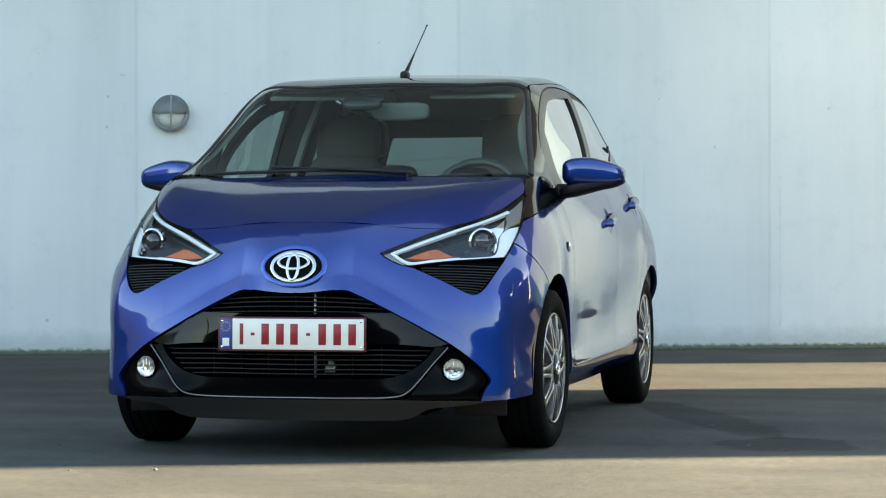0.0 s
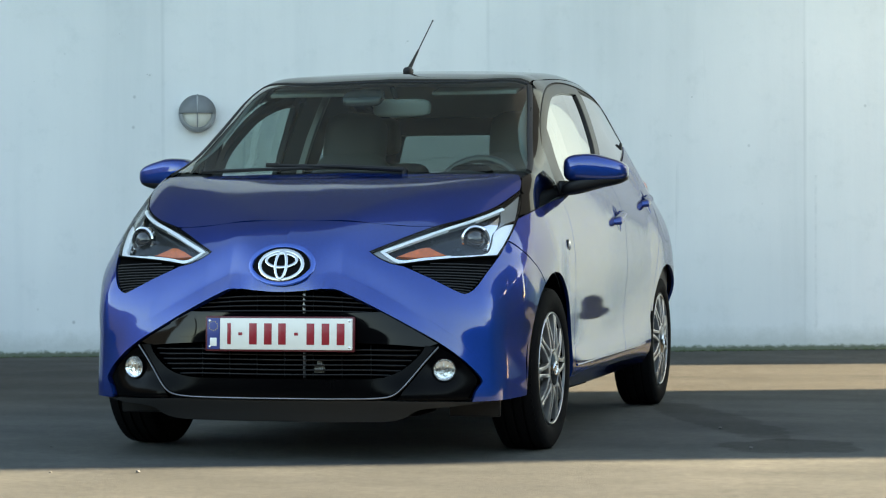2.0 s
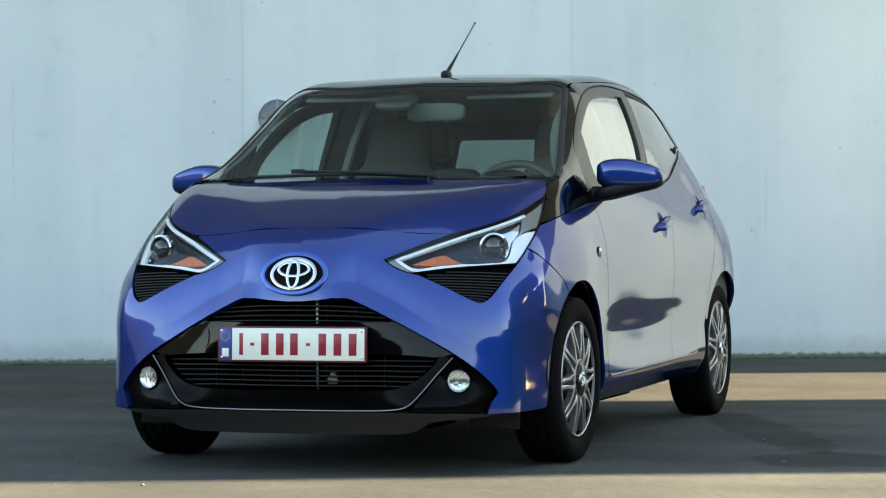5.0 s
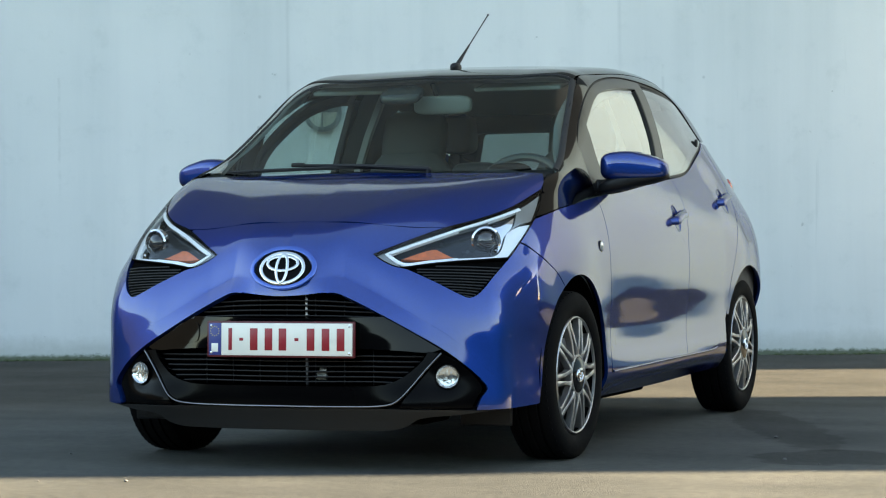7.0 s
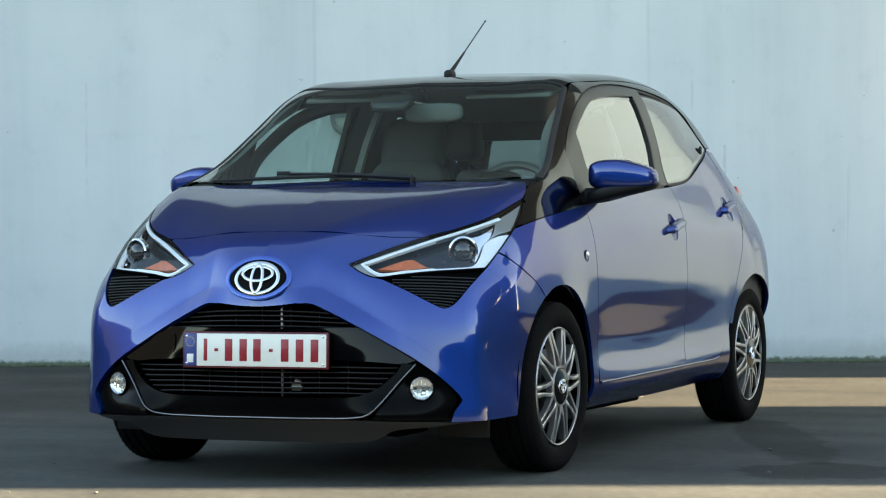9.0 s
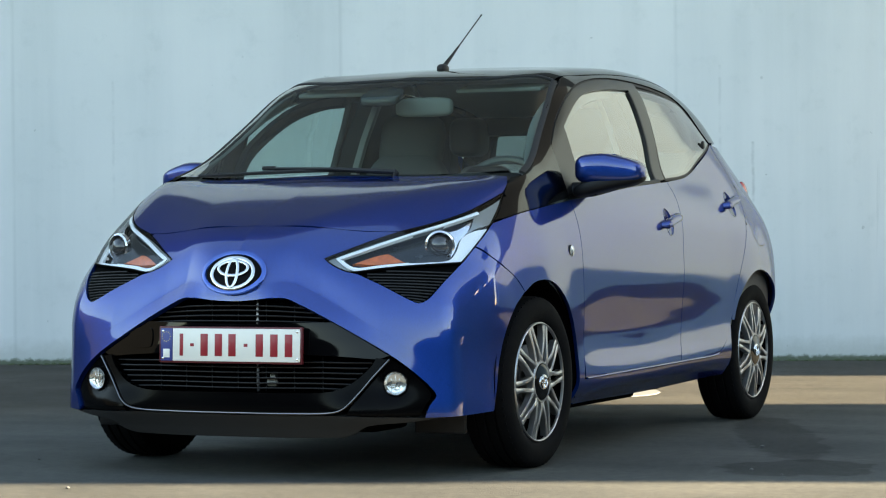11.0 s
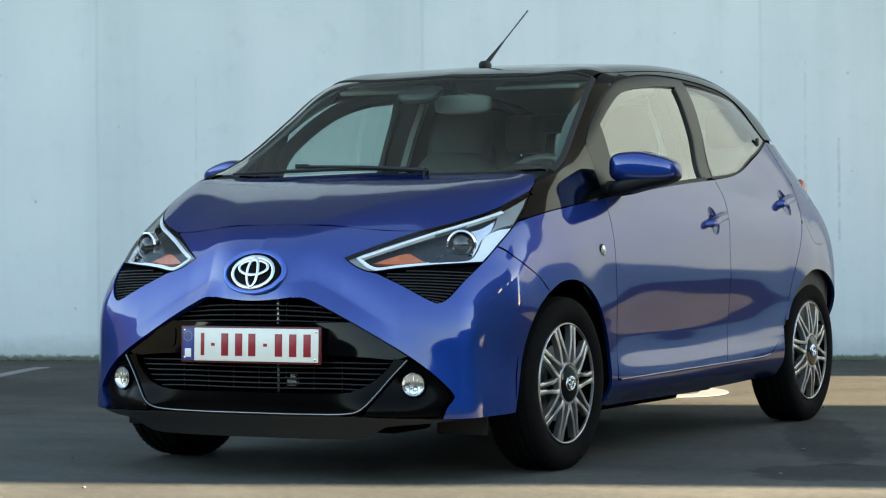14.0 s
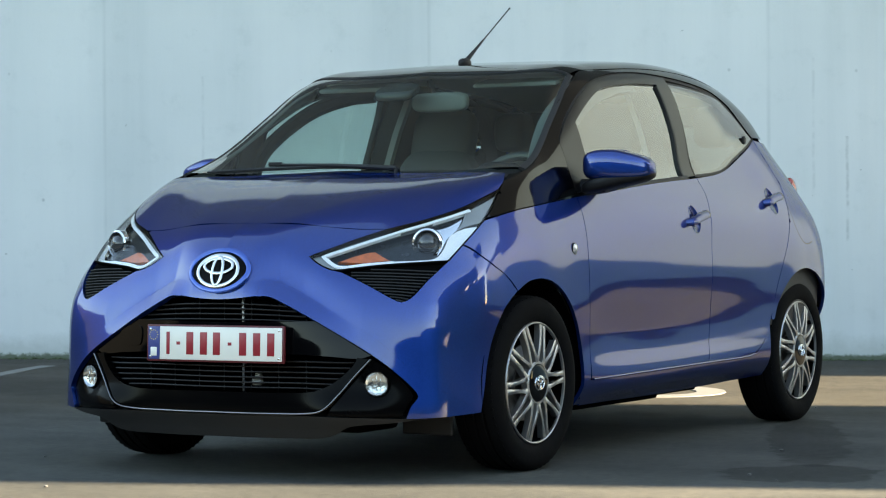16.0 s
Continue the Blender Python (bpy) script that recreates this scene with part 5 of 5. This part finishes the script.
box(bm, -0.47, 0.47, 2.28, 2.36, 1.205, 1.285, bevel=0.01)
part("rear_header", bm, DASH, car, "dark grey trim above the rear window")
for s in (1, -1):
    bm = bmesh.new()
    superball(bm, (s * 0.462, 2.25, 1.20), (0.075, 0.08, 0.085), 0.5, 0.5)
    part("corner_trim", bm, DASH, car)

# ---------------------------------------------------------------- place
def chain(m):
    n, l = m.node_tree.nodes, m.node_tree.links
    return n, l, n["Principled BSDF"]


def noise_tex(n, l, vec, scale, detail=5, rough=0.55):
    t = n.new("ShaderNodeTexNoise")
    t.inputs["Scale"].default_value, t.inputs["Detail"].default_value, t.inputs["Roughness"].default_value = scale, detail, rough
    l.new(vec, t.inputs["Vector"])
    return t.outputs[0]


def ramp(n, l, val, stops):
    r = n.new("ShaderNodeValToRGB")
    while len(r.color_ramp.elements) < len(stops):
        r.color_ramp.elements.new(0.5)
    for e, (p, c) in zip(r.color_ramp.elements, stops):
        e.position, e.color = p, (*c, 1) if len(c) == 3 else c
    l.new(val, r.inputs[0])
    return r.outputs[0]


def mixc(n, l, fac, a, b, mode="MIX"):
    x = n.new("ShaderNodeMix")
    x.data_type, x.blend_type = "RGBA", mode
    for sock, v in (("Factor", fac), ("A", a), ("B", b)):
        if isinstance(v, (int, float)):
            x.inputs[sock].default_value = v
        elif isinstance(v, tuple):
            x.inputs[sock].default_value = (*v, 1)
        else:
            l.new(v, x.inputs[sock])
    return x.outputs["Result"]


def mapped(n, l, scale=(1, 1, 1), loc=(0, 0, 0), rot=0.0):
    co = n.new("ShaderNodeTexCoord")
    mp = n.new("ShaderNodeMapping")
    mp.inputs["Scale"].default_value, mp.inputs["Location"].default_value, mp.inputs["Rotation"].default_value = scale, loc, (0, 0, rot)
    l.new(co.outputs["Object"], mp.inputs["Vector"])
    return mp.outputs[0]


def calc(n, l, op, a, b=0.0, clamp=False):
    x = n.new("ShaderNodeMath")
    x.operation, x.use_clamp = op, clamp
    for k, v in enumerate((a, b)):
        if v is None:
            continue
        if isinstance(v, (int, float)):
            x.inputs[k].default_value = v
        else:
            l.new(v, x.inputs[k])
    return x.outputs[0]


WALL_TURN = math.atan(0.368)
WALL = Matrix.Translation((0, 6.604, 0)) @ Euler((0, 0, WALL_TURN)).to_matrix().to_4x4()   # u along the wall, -v towards the yard
# --- ground: one sheet, rising a little towards the wall
ASPHALT = mat("worn_asphalt", (0.1, 0.1, 0.1), 0.85, spec=0.12)
n, l, b = chain(ASPHALT)
v = mapped(n, l)
c = ramp(n, l, noise_tex(n, l, v, 0.9, 6, 0.6), [(0.30, (0.063, 0.064, 0.060)), (0.55, (0.080, 0.081, 0.076)), (0.75, (0.103, 0.102, 0.094))])
c = mixc(n, l, 1.0, c, ramp(n, l, noise_tex(n, l, v, 260, 3, 0.7), [(0.3, (0.62, 0.62, 0.62)), (0.5, (1, 1, 1)), (0.72, (1.45, 1.43, 1.38))]), "MULTIPLY")
c = mixc(n, l, 0.8, c, ramp(n, l, noise_tex(n, l, v, 26, 6, 0.75), [(0.33, (0.70, 0.70, 0.71)), (0.5, (1, 1, 1)), (0.68, (1.30, 1.28, 1.22))]), "MULTIPLY")
along = mapped(n, l, (0.35, 1.7, 1), rot=-WALL_TURN)
c = mixc(n, l, 0.8, c, ramp(n, l, noise_tex(n, l, along, 1.0, 4, 0.5), [(0.35, (0.78, 0.79, 0.80)), (0.60, (1.12, 1.11, 1.08))]), "MULTIPLY")
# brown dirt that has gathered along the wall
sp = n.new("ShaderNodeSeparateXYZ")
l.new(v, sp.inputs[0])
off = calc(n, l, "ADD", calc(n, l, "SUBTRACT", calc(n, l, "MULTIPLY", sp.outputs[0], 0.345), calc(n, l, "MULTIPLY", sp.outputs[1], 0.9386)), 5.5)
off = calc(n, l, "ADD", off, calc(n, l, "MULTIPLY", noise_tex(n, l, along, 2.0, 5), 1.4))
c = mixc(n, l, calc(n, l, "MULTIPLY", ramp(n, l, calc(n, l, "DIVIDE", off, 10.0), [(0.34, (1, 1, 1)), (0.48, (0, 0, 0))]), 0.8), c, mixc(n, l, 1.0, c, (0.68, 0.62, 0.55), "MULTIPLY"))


def stain(c, x, y, a, b_, turn, tone, depth):
    """A dark oily patch with a ragged edge."""
    q = mapped(n, l, (1 / a, 1 / b_, 0), rot=0.0)
    mp = q.node
    mp.vector_type = "TEXTURE"
    mp.inputs["Location"].default_value, mp.inputs["Rotation"].default_value, mp.inputs["Scale"].default_value = (x, y, 0), (0, 0, turn), (a, b_, 1)
    ln = n.new("ShaderNodeVectorMath")
    ln.operation = "LENGTH"
    l.new(q, ln.inputs[0])
    d = calc(n, l, "ADD", calc(n, l, "ADD", ln.outputs["Value"], calc(n, l, "MULTIPLY", noise_tex(n, l, v, 5.0, 6, 0.65), 1.3)), -0.65)
    return mixc(n, l, calc(n, l, "MULTIPLY", ramp(n, l, d, [(0.84, (1, 1, 1)), (0.90, (0, 0, 0))]), depth), c, mixc(n, l, 1.0, c, tone, "MULTIPLY"))


c = stain(c, 1.60, 0.27, 0.30, 0.34, 0.2, (0.58, 0.58, 0.58), 1.0)
c = stain(c, 1.13, 1.55, 1.15, 0.17, 1.96, (0.62, 0.62, 0.62), 0.9)
c = stain(c, 2.05, 1.95, 0.22, 0.06, 0.35, (0.55, 0.55, 0.55), 0.8)
c = stain(c, -2.2, 3.4, 3.2, 0.9, 0.36, (0.80, 0.80, 0.81), 0.8)
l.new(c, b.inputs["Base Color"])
bp = n.new("ShaderNodeBump")
bp.inputs["Strength"].default_value, bp.inputs["Distance"].default_value = 0.6, 0.006
l.new(noise_tex(n, l, v, 190, 4, 0.7), bp.inputs["Height"])
l.new(bp.outputs[0], b.inputs["Normal"])
l.new(ramp(n, l, noise_tex(n, l, v, 1.6, 4), [(0.3, (0.70, 0.70, 0.70)), (0.7, (0.92, 0.92, 0.92))]), b.inputs["Roughness"])


def ground_z(x, y):
    d = (6.604 + 0.368 * x - y) / 1.0655
    t = min(max((3.2 - d) / 3.0, 0), 1)
    return 0.020 * t * t * (3 - 2 * t)


bm = bmesh.new()
lines = [-900, -300, -100, -40, -20, -12] + [-8 + 0.25 * k for k in range(65)] + [12, 20, 40, 100, 300, 900]
grid = {}
for i, gu in enumerate(lines):
    for j, gv in enumerate(lines):
        p = WALL @ Vector((gu, gv - 3, 0))
        grid[i, j] = bm.verts.new((p.x, p.y, ground_z(p.x, p.y)))
for i in range(len(lines) - 1):
    for j in range(len(lines) - 1):
        bm.faces.new((grid[i, j], grid[i + 1, j], grid[i + 1, j + 1], grid[i, j + 1]))
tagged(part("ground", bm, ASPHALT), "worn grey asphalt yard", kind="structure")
# --- painted wall
PLASTER = mat("painted_concrete", (0.66, 0.68, 0.69), 0.75)
n, l, b = chain(PLASTER)
v = mapped(n, l)
c = ramp(n, l, noise_tex(n, l, v, 0.7, 4, 0.5), [(0.3, (0.60, 0.63, 0.635)), (0.7, (0.70, 0.715, 0.715))])
runs = noise_tex(n, l, mapped(n, l, (2.6, 1, 0.16)), 1.0, 6, 0.62)
c = mixc(n, l, 0.55, c, ramp(n, l, runs, [(0.36, (0.88, 0.90, 0.905)), (0.52, (1, 1, 1)), (0.68, (1.05, 1.05, 1.04))]), "MULTIPLY")
blot = noise_tex(n, l, v, 5.5, 7, 0.7)
c = mixc(n, l, 0.5, c, ramp(n, l, blot, [(0.30, (0.86, 0.88, 0.88)), (0.45, (1, 1, 1))]), "MULTIPLY")
specks = n.new("ShaderNodeTexVoronoi")
specks.inputs["Scale"].default_value = 3.4
l.new(mapped(n, l, (1, 0.01, 0.9)), specks.inputs["Vector"])
c = mixc(n, l, ramp(n, l, specks.outputs["Distance"], [(0.018, (0.62, 0.62, 0.62)), (0.045, (0, 0, 0))]), c, (0.30, 0.33, 0.34))
drip = noise_tex(n, l, mapped(n, l, (9.0, 1, 0.30)), 1.0, 7, 0.7)
c = mixc(n, l, ramp(n, l, drip, [(0.66, (0, 0, 0)), (0.76, (0.5, 0.5, 0.5))]), c, (0.40, 0.44, 0.45))
dots = noise_tex(n, l, v, 16, 3, 0.5)
c = mixc(n, l, ramp(n, l, dots, [(0.735, (0, 0, 0)), (0.765, (0.6, 0.6, 0.6))]), c, (0.32, 0.35, 0.35))
# joints between the cast panels, every 1.97 m, and a slight change of tone from panel to panel
us = n.new("ShaderNodeSeparateXYZ")
l.new(v, us.inputs[0])
wob = calc(n, l, "MULTIPLY", calc(n, l, "SUBTRACT", noise_tex(n, l, mapped(n, l, (0, 0, 7.0)), 1.0, 6, 0.7), 0.5), 0.03)
pos = calc(n, l, "DIVIDE", calc(n, l, "ADD", us.outputs[0], 0.985 + 0.985 + 197.0), 1.97)
joint = calc(n, l, "ABSOLUTE", calc(n, l, "SUBTRACT", calc(n, l, "FRACT", pos), 0.5), None)
faint = ramp(n, l, noise_tex(n, l, mapped(n, l, (0.6, 1, 1.6)), 1.0, 4), [(0.35, (0.05, 0.05, 0.05)), (0.65, (0.34, 0.34, 0.34))])
c = mixc(n, l, calc(n, l, "MULTIPLY", ramp(n, l, joint, [(0.0025, (1, 1, 1)), (0.006, (0, 0, 0))]), faint), c, (0.36, 0.40, 0.41))
wn = n.new("ShaderNodeTexWhiteNoise")
wn.noise_dimensions = "1D"
l.new(calc(n, l, "FLOOR", calc(n, l, "ADD", pos, 0.5), None), wn.inputs["W"])
c = mixc(n, l, 1.0, c, ramp(n, l, wn.outputs["Value"], [(0.0, (0.95, 0.955, 0.96)), (1.0, (1.03, 1.03, 1.03))]), "MULTIPLY")


def crack(c, u0, z0, z1, depth):
    """A wandering hairline with dirt in it."""
    off = calc(n, l, "ABSOLUTE", calc(n, l, "SUBTRACT", calc(n, l, "ADD", us.outputs[0], wob), u0), None)
    gate = calc(n, l, "MULTIPLY", calc(n, l, "GREATER_THAN", us.outputs[2], z0), calc(n, l, "LESS_THAN", us.outputs[2], z1))
    broken = ramp(n, l, noise_tex(n, l, mapped(n, l, (1, 1, 14.0)), 1.0, 4), [(0.40, (0.1, 0.1, 0.1)), (0.58, (1, 1, 1))])
    f = calc(n, l, "MULTIPLY", calc(n, l, "MULTIPLY", ramp(n, l, off, [(0.002, (1, 1, 1)), (0.012, (0, 0, 0))]), gate), calc(n, l, "MULTIPLY", broken, depth))
    return mixc(n, l, f, c, (0.28, 0.31, 0.32))


c = crack(c, -0.54, 0.70, 1.30, 0.45)
c = crack(c, -0.73, 0.95, 1.75, 0.22)
c = crack(c, 1.05, 0.10, 1.10, 0.2)
c = crack(c, -4.32, 1.0, 1.7, 0.18)
# moss and splash dirt along the foot
sep = n.new("ShaderNodeSeparateXYZ")
l.new(v, sep.inputs[0])
h1 = calc(n, l, "ADD", sep.outputs[2], calc(n, l, "MULTIPLY", noise_tex(n, l, v, 9, 6, 0.75), -0.16))
dirt = ramp(n, l, h1, [(0.0, (1, 1, 1)), (0.10, (0, 0, 0))])
c = mixc(n, l, calc(n, l, "MULTIPLY", dirt, 0.55), c, (0.36, 0.39, 0.37))
h2 = calc(n, l, "ADD", sep.outputs[2], calc(n, l, "MULTIPLY", noise_tex(n, l, v, 22, 6, 0.8), -0.075))
moss = ramp(n, l, h2, [(0.002, (1, 1, 1)), (0.020, (0, 0, 0))])
c = mixc(n, l, calc(n, l, "MULTIPLY", moss, 0.9), c, (0.055, 0.075, 0.035))
l.new(c, b.inputs["Base Color"])
bp = n.new("ShaderNodeBump")
bp.inputs["Strength"].default_value, bp.inputs["Distance"].default_value = 0.16, 0.006
l.new(noise_tex(n, l, v, 14, 7, 0.65), bp.inputs["Height"])
l.new(bp.outputs[0], b.inputs["Normal"])
bm = bmesh.new()
box(bm, -11.5, 1.8, 0, 0.35, -0.1, 4.5)
w = part("wall_back", bm, PLASTER)
w.matrix_world = WALL
tagged(w, "pale blue-grey painted concrete wall with moss at its foot", kind="structure")
# unseen wall, added and turned to the sun to brighten the flank's reflections
RIGHT = WALL @ Matrix.Translation((1.8, 0, 0)) @ Euler((0, 0, radians(5.0))).to_matrix().to_4x4()
bm = bmesh.new()
box(bm, 0, 14.0, 0, 0.35, -0.1, 5.5)
w = part("unseen_wall_right", bm, mat("unseen_pale_wall", (0.47, 0.58, 0.62), 0.85, bump=0.3, scale=20, vary=0.06, vscale=0.8))
w.matrix_world = RIGHT
tagged(w, "unseen pale wall, added and turned to the sun for the flank's reflections", kind="structure")
# unseen dark walls above and beside, added to darken the hood's reflections
UNSEEN_DARK = mat("unseen_dark", (0.13, 0.135, 0.14), 0.8, bump=0.2, scale=30, vary=0.15, vscale=1.0, spec=0.0)
bm = bmesh.new()
box(bm, -11.5, 1.8, 0.02, 0.35, 4.5, 24.0)
w = part("unseen_wall_upper", bm, UNSEEN_DARK)
w.matrix_world = WALL
tagged(w, "unseen dark wall, added above the painted one to darken the hood's reflections", kind="structure")
bm = bmesh.new()
box(bm, -48, -11.5, 0.02, 0.35, -0.1, 5.0)
w = part("unseen_wall_beside", bm, UNSEEN_DARK)
w.matrix_world = WALL
tagged(w, "unseen low dark wall, added for darker reflections on the left of the hood", kind="structure")
bm = bmesh.new()
box(bm, 0, 14.0, 0.02, 0.35, 5.5, 24.0)
w = part("unseen_wall_right_upper", bm, UNSEEN_DARK)
w.matrix_world = RIGHT
tagged(w, "unseen dark wall, added above the pale one to darken reflections", kind="structure")
# --- unseen block added to shade the yard, its gaps cut to shape the sun strips
CONCRETE = mat("dark_concrete", (0.13, 0.13, 0.127), 0.85, bump=0.4, scale=20, vary=0.1, vscale=0.6, spec=0.0)
U0, RISE, SHIFT = 28.0, 4.73, -0.4546
bm = bmesh.new()
for v0, v1, z0, z1 in ((-3.96, -1.97, 0, 3.6), (-3.96, -1.97, 6.5, 26.0), (-9.2, -7.8, 0, 3.6), (-9.2, -7.8, 7.8, 26.0), (-30, -9.2, 0, 26.0)):
    box(bm, U0, U0 + 0.5, v0 + SHIFT, v1 + SHIFT, z0 + RISE if z0 else 0, z1 + RISE)
for outline in (((-3.96, 0), (-7.80, 0), (-7.80, 2.6), (-7.54, 2.6), (-7.54, 6.20), (-7.63, 6.35), (-7.70, 7.4), (-7.80, 26.0), (-3.96, 26.0)),
                ((6, 0), (-1.97, 0), (-1.97, 26.0), (-0.497, 26.0), (-0.497, 7.15), (-0.486, 6.44), (-0.458, 4.55), (6, 4.5))):
    k_ = len(outline)
    vs = [bm.verts.new((u, v_ + SHIFT, z + RISE if z else 0)) for u in (U0, U0 + 0.5) for v_, z in outline]
    bm.faces.new(vs[:k_])
    bm.faces.new(vs[k_:][::-1])
    for k in range(k_):
        bm.faces.new((vs[k], vs[(k + 1) % k_], vs[k_ + (k + 1) % k_], vs[k_ + k]))
w = part("shade_block", bm, CONCRETE)
w.matrix_world = WALL
tagged(w, "unseen dark concrete block, added to shade the yard and pass strips of sun", kind="structure")
# unseen wall behind the camera, added to darken reflections in the car's front
bm = bmesh.new()
box(bm, -48.5, 60, -25.5, -25, -0.1, 3.8)
w = part("unseen_wall_front", bm, mat("unseen_dark_wall", (0.03, 0.028, 0.026), 0.9, bump=0.5, scale=15, vary=0.25, vscale=1.2, spec=0.0))
w.matrix_world = WALL
tagged(w, "unseen dark wall, added so that the car's front reflects something dark", kind="structure")
# unseen end wall that blocks the bright low sky for the reflections
bm = bmesh.new()
box(bm, -48.5, -48, -25, 8, -0.1, 12.0)
w = part("unseen_wall_left", bm, mat("unseen_dark_end", (0.03, 0.03, 0.028), 0.9, bump=0.5, scale=15, vary=0.25, vscale=1.2, spec=0.0))
w.matrix_world = WALL
tagged(w, "unseen dark end wall, added to keep bright low sky out of reflections", kind="structure")
# unseen wall just below the sun's path, added against glare through the gaps
bm = bmesh.new()
box(bm, 62, 63, -70, 8, -0.1, 21.0)
w = part("unseen_wall_far", bm, CONCRETE)
w.matrix_world = WALL
tagged(w, "unseen dark wall, added to cut sky glare through the block's gaps", kind="structure")
# --- wall lamp
lampw = tagged(new("wall_lamp"), "round grey bulkhead lamp with a half hood on the wall", "lamp")
lampw.matrix_world = WALL @ Matrix.Translation((-2.75, 0, 1.478)) @ Euler((0, 0, radians(-90))).to_matrix().to_4x4()
GREYMETAL = mat("grey_cast_metal", (0.27, 0.29, 0.30), 0.45, 0.3, bump=0.3, scale=120, vary=0.15, vscale=20)
LAMPGLASS = mat("frosted_lamp_glass", (0.62, 0.63, 0.58), 0.35, coat=0.5, vary=0.1, vscale=25)
bm = bmesh.new()
turned(bm, [(0.113, 0.0), (0.113, 0.035), (0.108, 0.055), (0.098, 0.066), (0.086, 0.068), (0.084, 0.055)], None, 56)
part("lamp_body", bm, GREYMETAL, lampw, "grey metal body")
bm = bmesh.new()
turned(bm, [(0.088, 0.050), (0.080, 0.066), (0.060, 0.080), (0.030, 0.088), (0.0005, 0.090)], None, 48)
part("lamp_glass", bm, LAMPGLASS, lampw, "frosted glass")
bm = bmesh.new()
n_ = 28
rows = []
for r, a in ((0.113, 0.04), (0.110, 0.062), (0.095, 0.085), (0.070, 0.100), (0.035, 0.108), (0.002, 0.110)):
    rows.append([bm.verts.new((a, r * math.cos(math.pi * k / n_), r * math.sin(math.pi * k / n_))) for k in range(n_ + 1)])
for p, q in zip(rows, rows[1:]):
    for k in range(n_):
        bm.faces.new((p[k], p[k + 1], q[k + 1], q[k]))
bmesh.ops.solidify(bm, geom=bm.faces[:], thickness=0.006)
part("lamp_hood", bm, GREYMETAL, lampw, "grey half hood")
bm = bmesh.new()
tube(bm, [(0.066, 0, -0.108), (0.088, 0, -0.085), (0.102, 0, -0.04), (0.110, 0, 0.0), (0.108, 0, 0.06), (0.095, 0, 0.098), (0.06, 0, 0.112)], 0.0045, 8)
part("lamp_bar", bm, GREYMETAL, lampw)
# --- painted bay markings
WHITE = mat("road_paint", (0.15, 0.15, 0.143), 0.7, bump=0.4, scale=150, vary=0.15, vscale=14)


def marking(pts, width, label):
    s = smooth_line(pts, 0.08, False)
    d = np.gradient(s, axis=0)
    q = np.stack([-d[:, 1], d[:, 0]], 1) / np.linalg.norm(d, axis=1, keepdims=True) * width / 2
    bm = bmesh.new()
    a = [[bm.verts.new((p[0], p[1], ground_z(*p) + h)) for p in s + q * k] for k, h in ((-1, -0.002), (-0.98, 0.004), (0.98, 0.004), (1, -0.002))]
    for r in range(3):
        for k in range(len(s) - 1):
            bm.faces.new((a[r][k], a[r][k + 1], a[r + 1][k + 1], a[r + 1][k]))
    return tagged(part("road_marking", bm, WHITE), label, "marking", kind="structure")


marking([(-3.40, 0.9), (-3.95, 2.45), (-4.22, 3.35), (-4.42, 3.95), (-4.47, 4.15)], 0.09, "white painted bay line on the asphalt")
marking([(-1.30, 3.36), (-0.80, 3.28), (-0.42, 3.36), (-0.20, 3.58), (-0.26, 3.86), (-0.60, 4.06), (-1.10, 4.10)], 0.14, "white painted loop on the asphalt")
# --- pebbles and moss
STONE = mat("pale_stone", (0.12, 0.117, 0.11), 0.8, bump=0.5, scale=200, vary=0.2, vscale=60)
for x, y, r in ((-0.345, -1.130, 0.011), (1.477, 0.147, 0.012), (1.247, 0.996, 0.013), (-1.0, -0.30, 0.009), (1.62, 0.02, 0.006), (0.60, 3.02, 0.010), (-0.62, -1.20, 0.006)):
    bm = bmesh.new()
    bmesh.ops.create_icosphere(bm, subdivisions=2, radius=r * 0.62)
    for q in bm.verts:
        q.co *= 1 + 0.35 * noise.noise(q.co * 90 + Vector((x, y, 0)) * 7)
        q.co.z *= 0.6
    o = tagged(part("pebble", bm, STONE), "small pale pebble lying on the asphalt", "stone", "pebbles on the asphalt")
    o.location = (x, y, ground_z(x, y) + r * 0.28)
MOSS = mat("moss", (0.050, 0.070, 0.026), 0.95, bump=0.8, scale=120, vary=0.45, vscale=9)
rnd = random.Random(4)
bm = bmesh.new()
for k in range(1500):
    u_ = rnd.uniform(-7.5, 2.3)
    thick = 0.5 + 0.5 * noise.noise(Vector((u_ * 1.3, 3.1, 0)))
    if rnd.random() > 0.35 + 0.6 * thick:
        continue
    d_ = abs(rnd.gauss(0, 0.02 + 0.03 * thick))
    p = WALL @ Vector((u_, -d_ - 0.002, 0))
    r = rnd.uniform(0.004, 0.012) * (0.6 + thick)
    m = Matrix.Translation((p.x, p.y, ground_z(p.x, p.y) + r * 0.15)) @ Euler((rnd.uniform(-0.5, 0.5), rnd.uniform(-0.5, 0.5), rnd.uniform(0, 6.3))).to_matrix().to_4x4() @ Matrix.Diagonal((1.5, 1.0, 0.6, 1))
    bmesh.ops.create_icosphere(bm, subdivisions=1, radius=r, matrix=m)
tagged(part("moss", bm, MOSS), "green moss along the foot of the wall", kind="stuff")
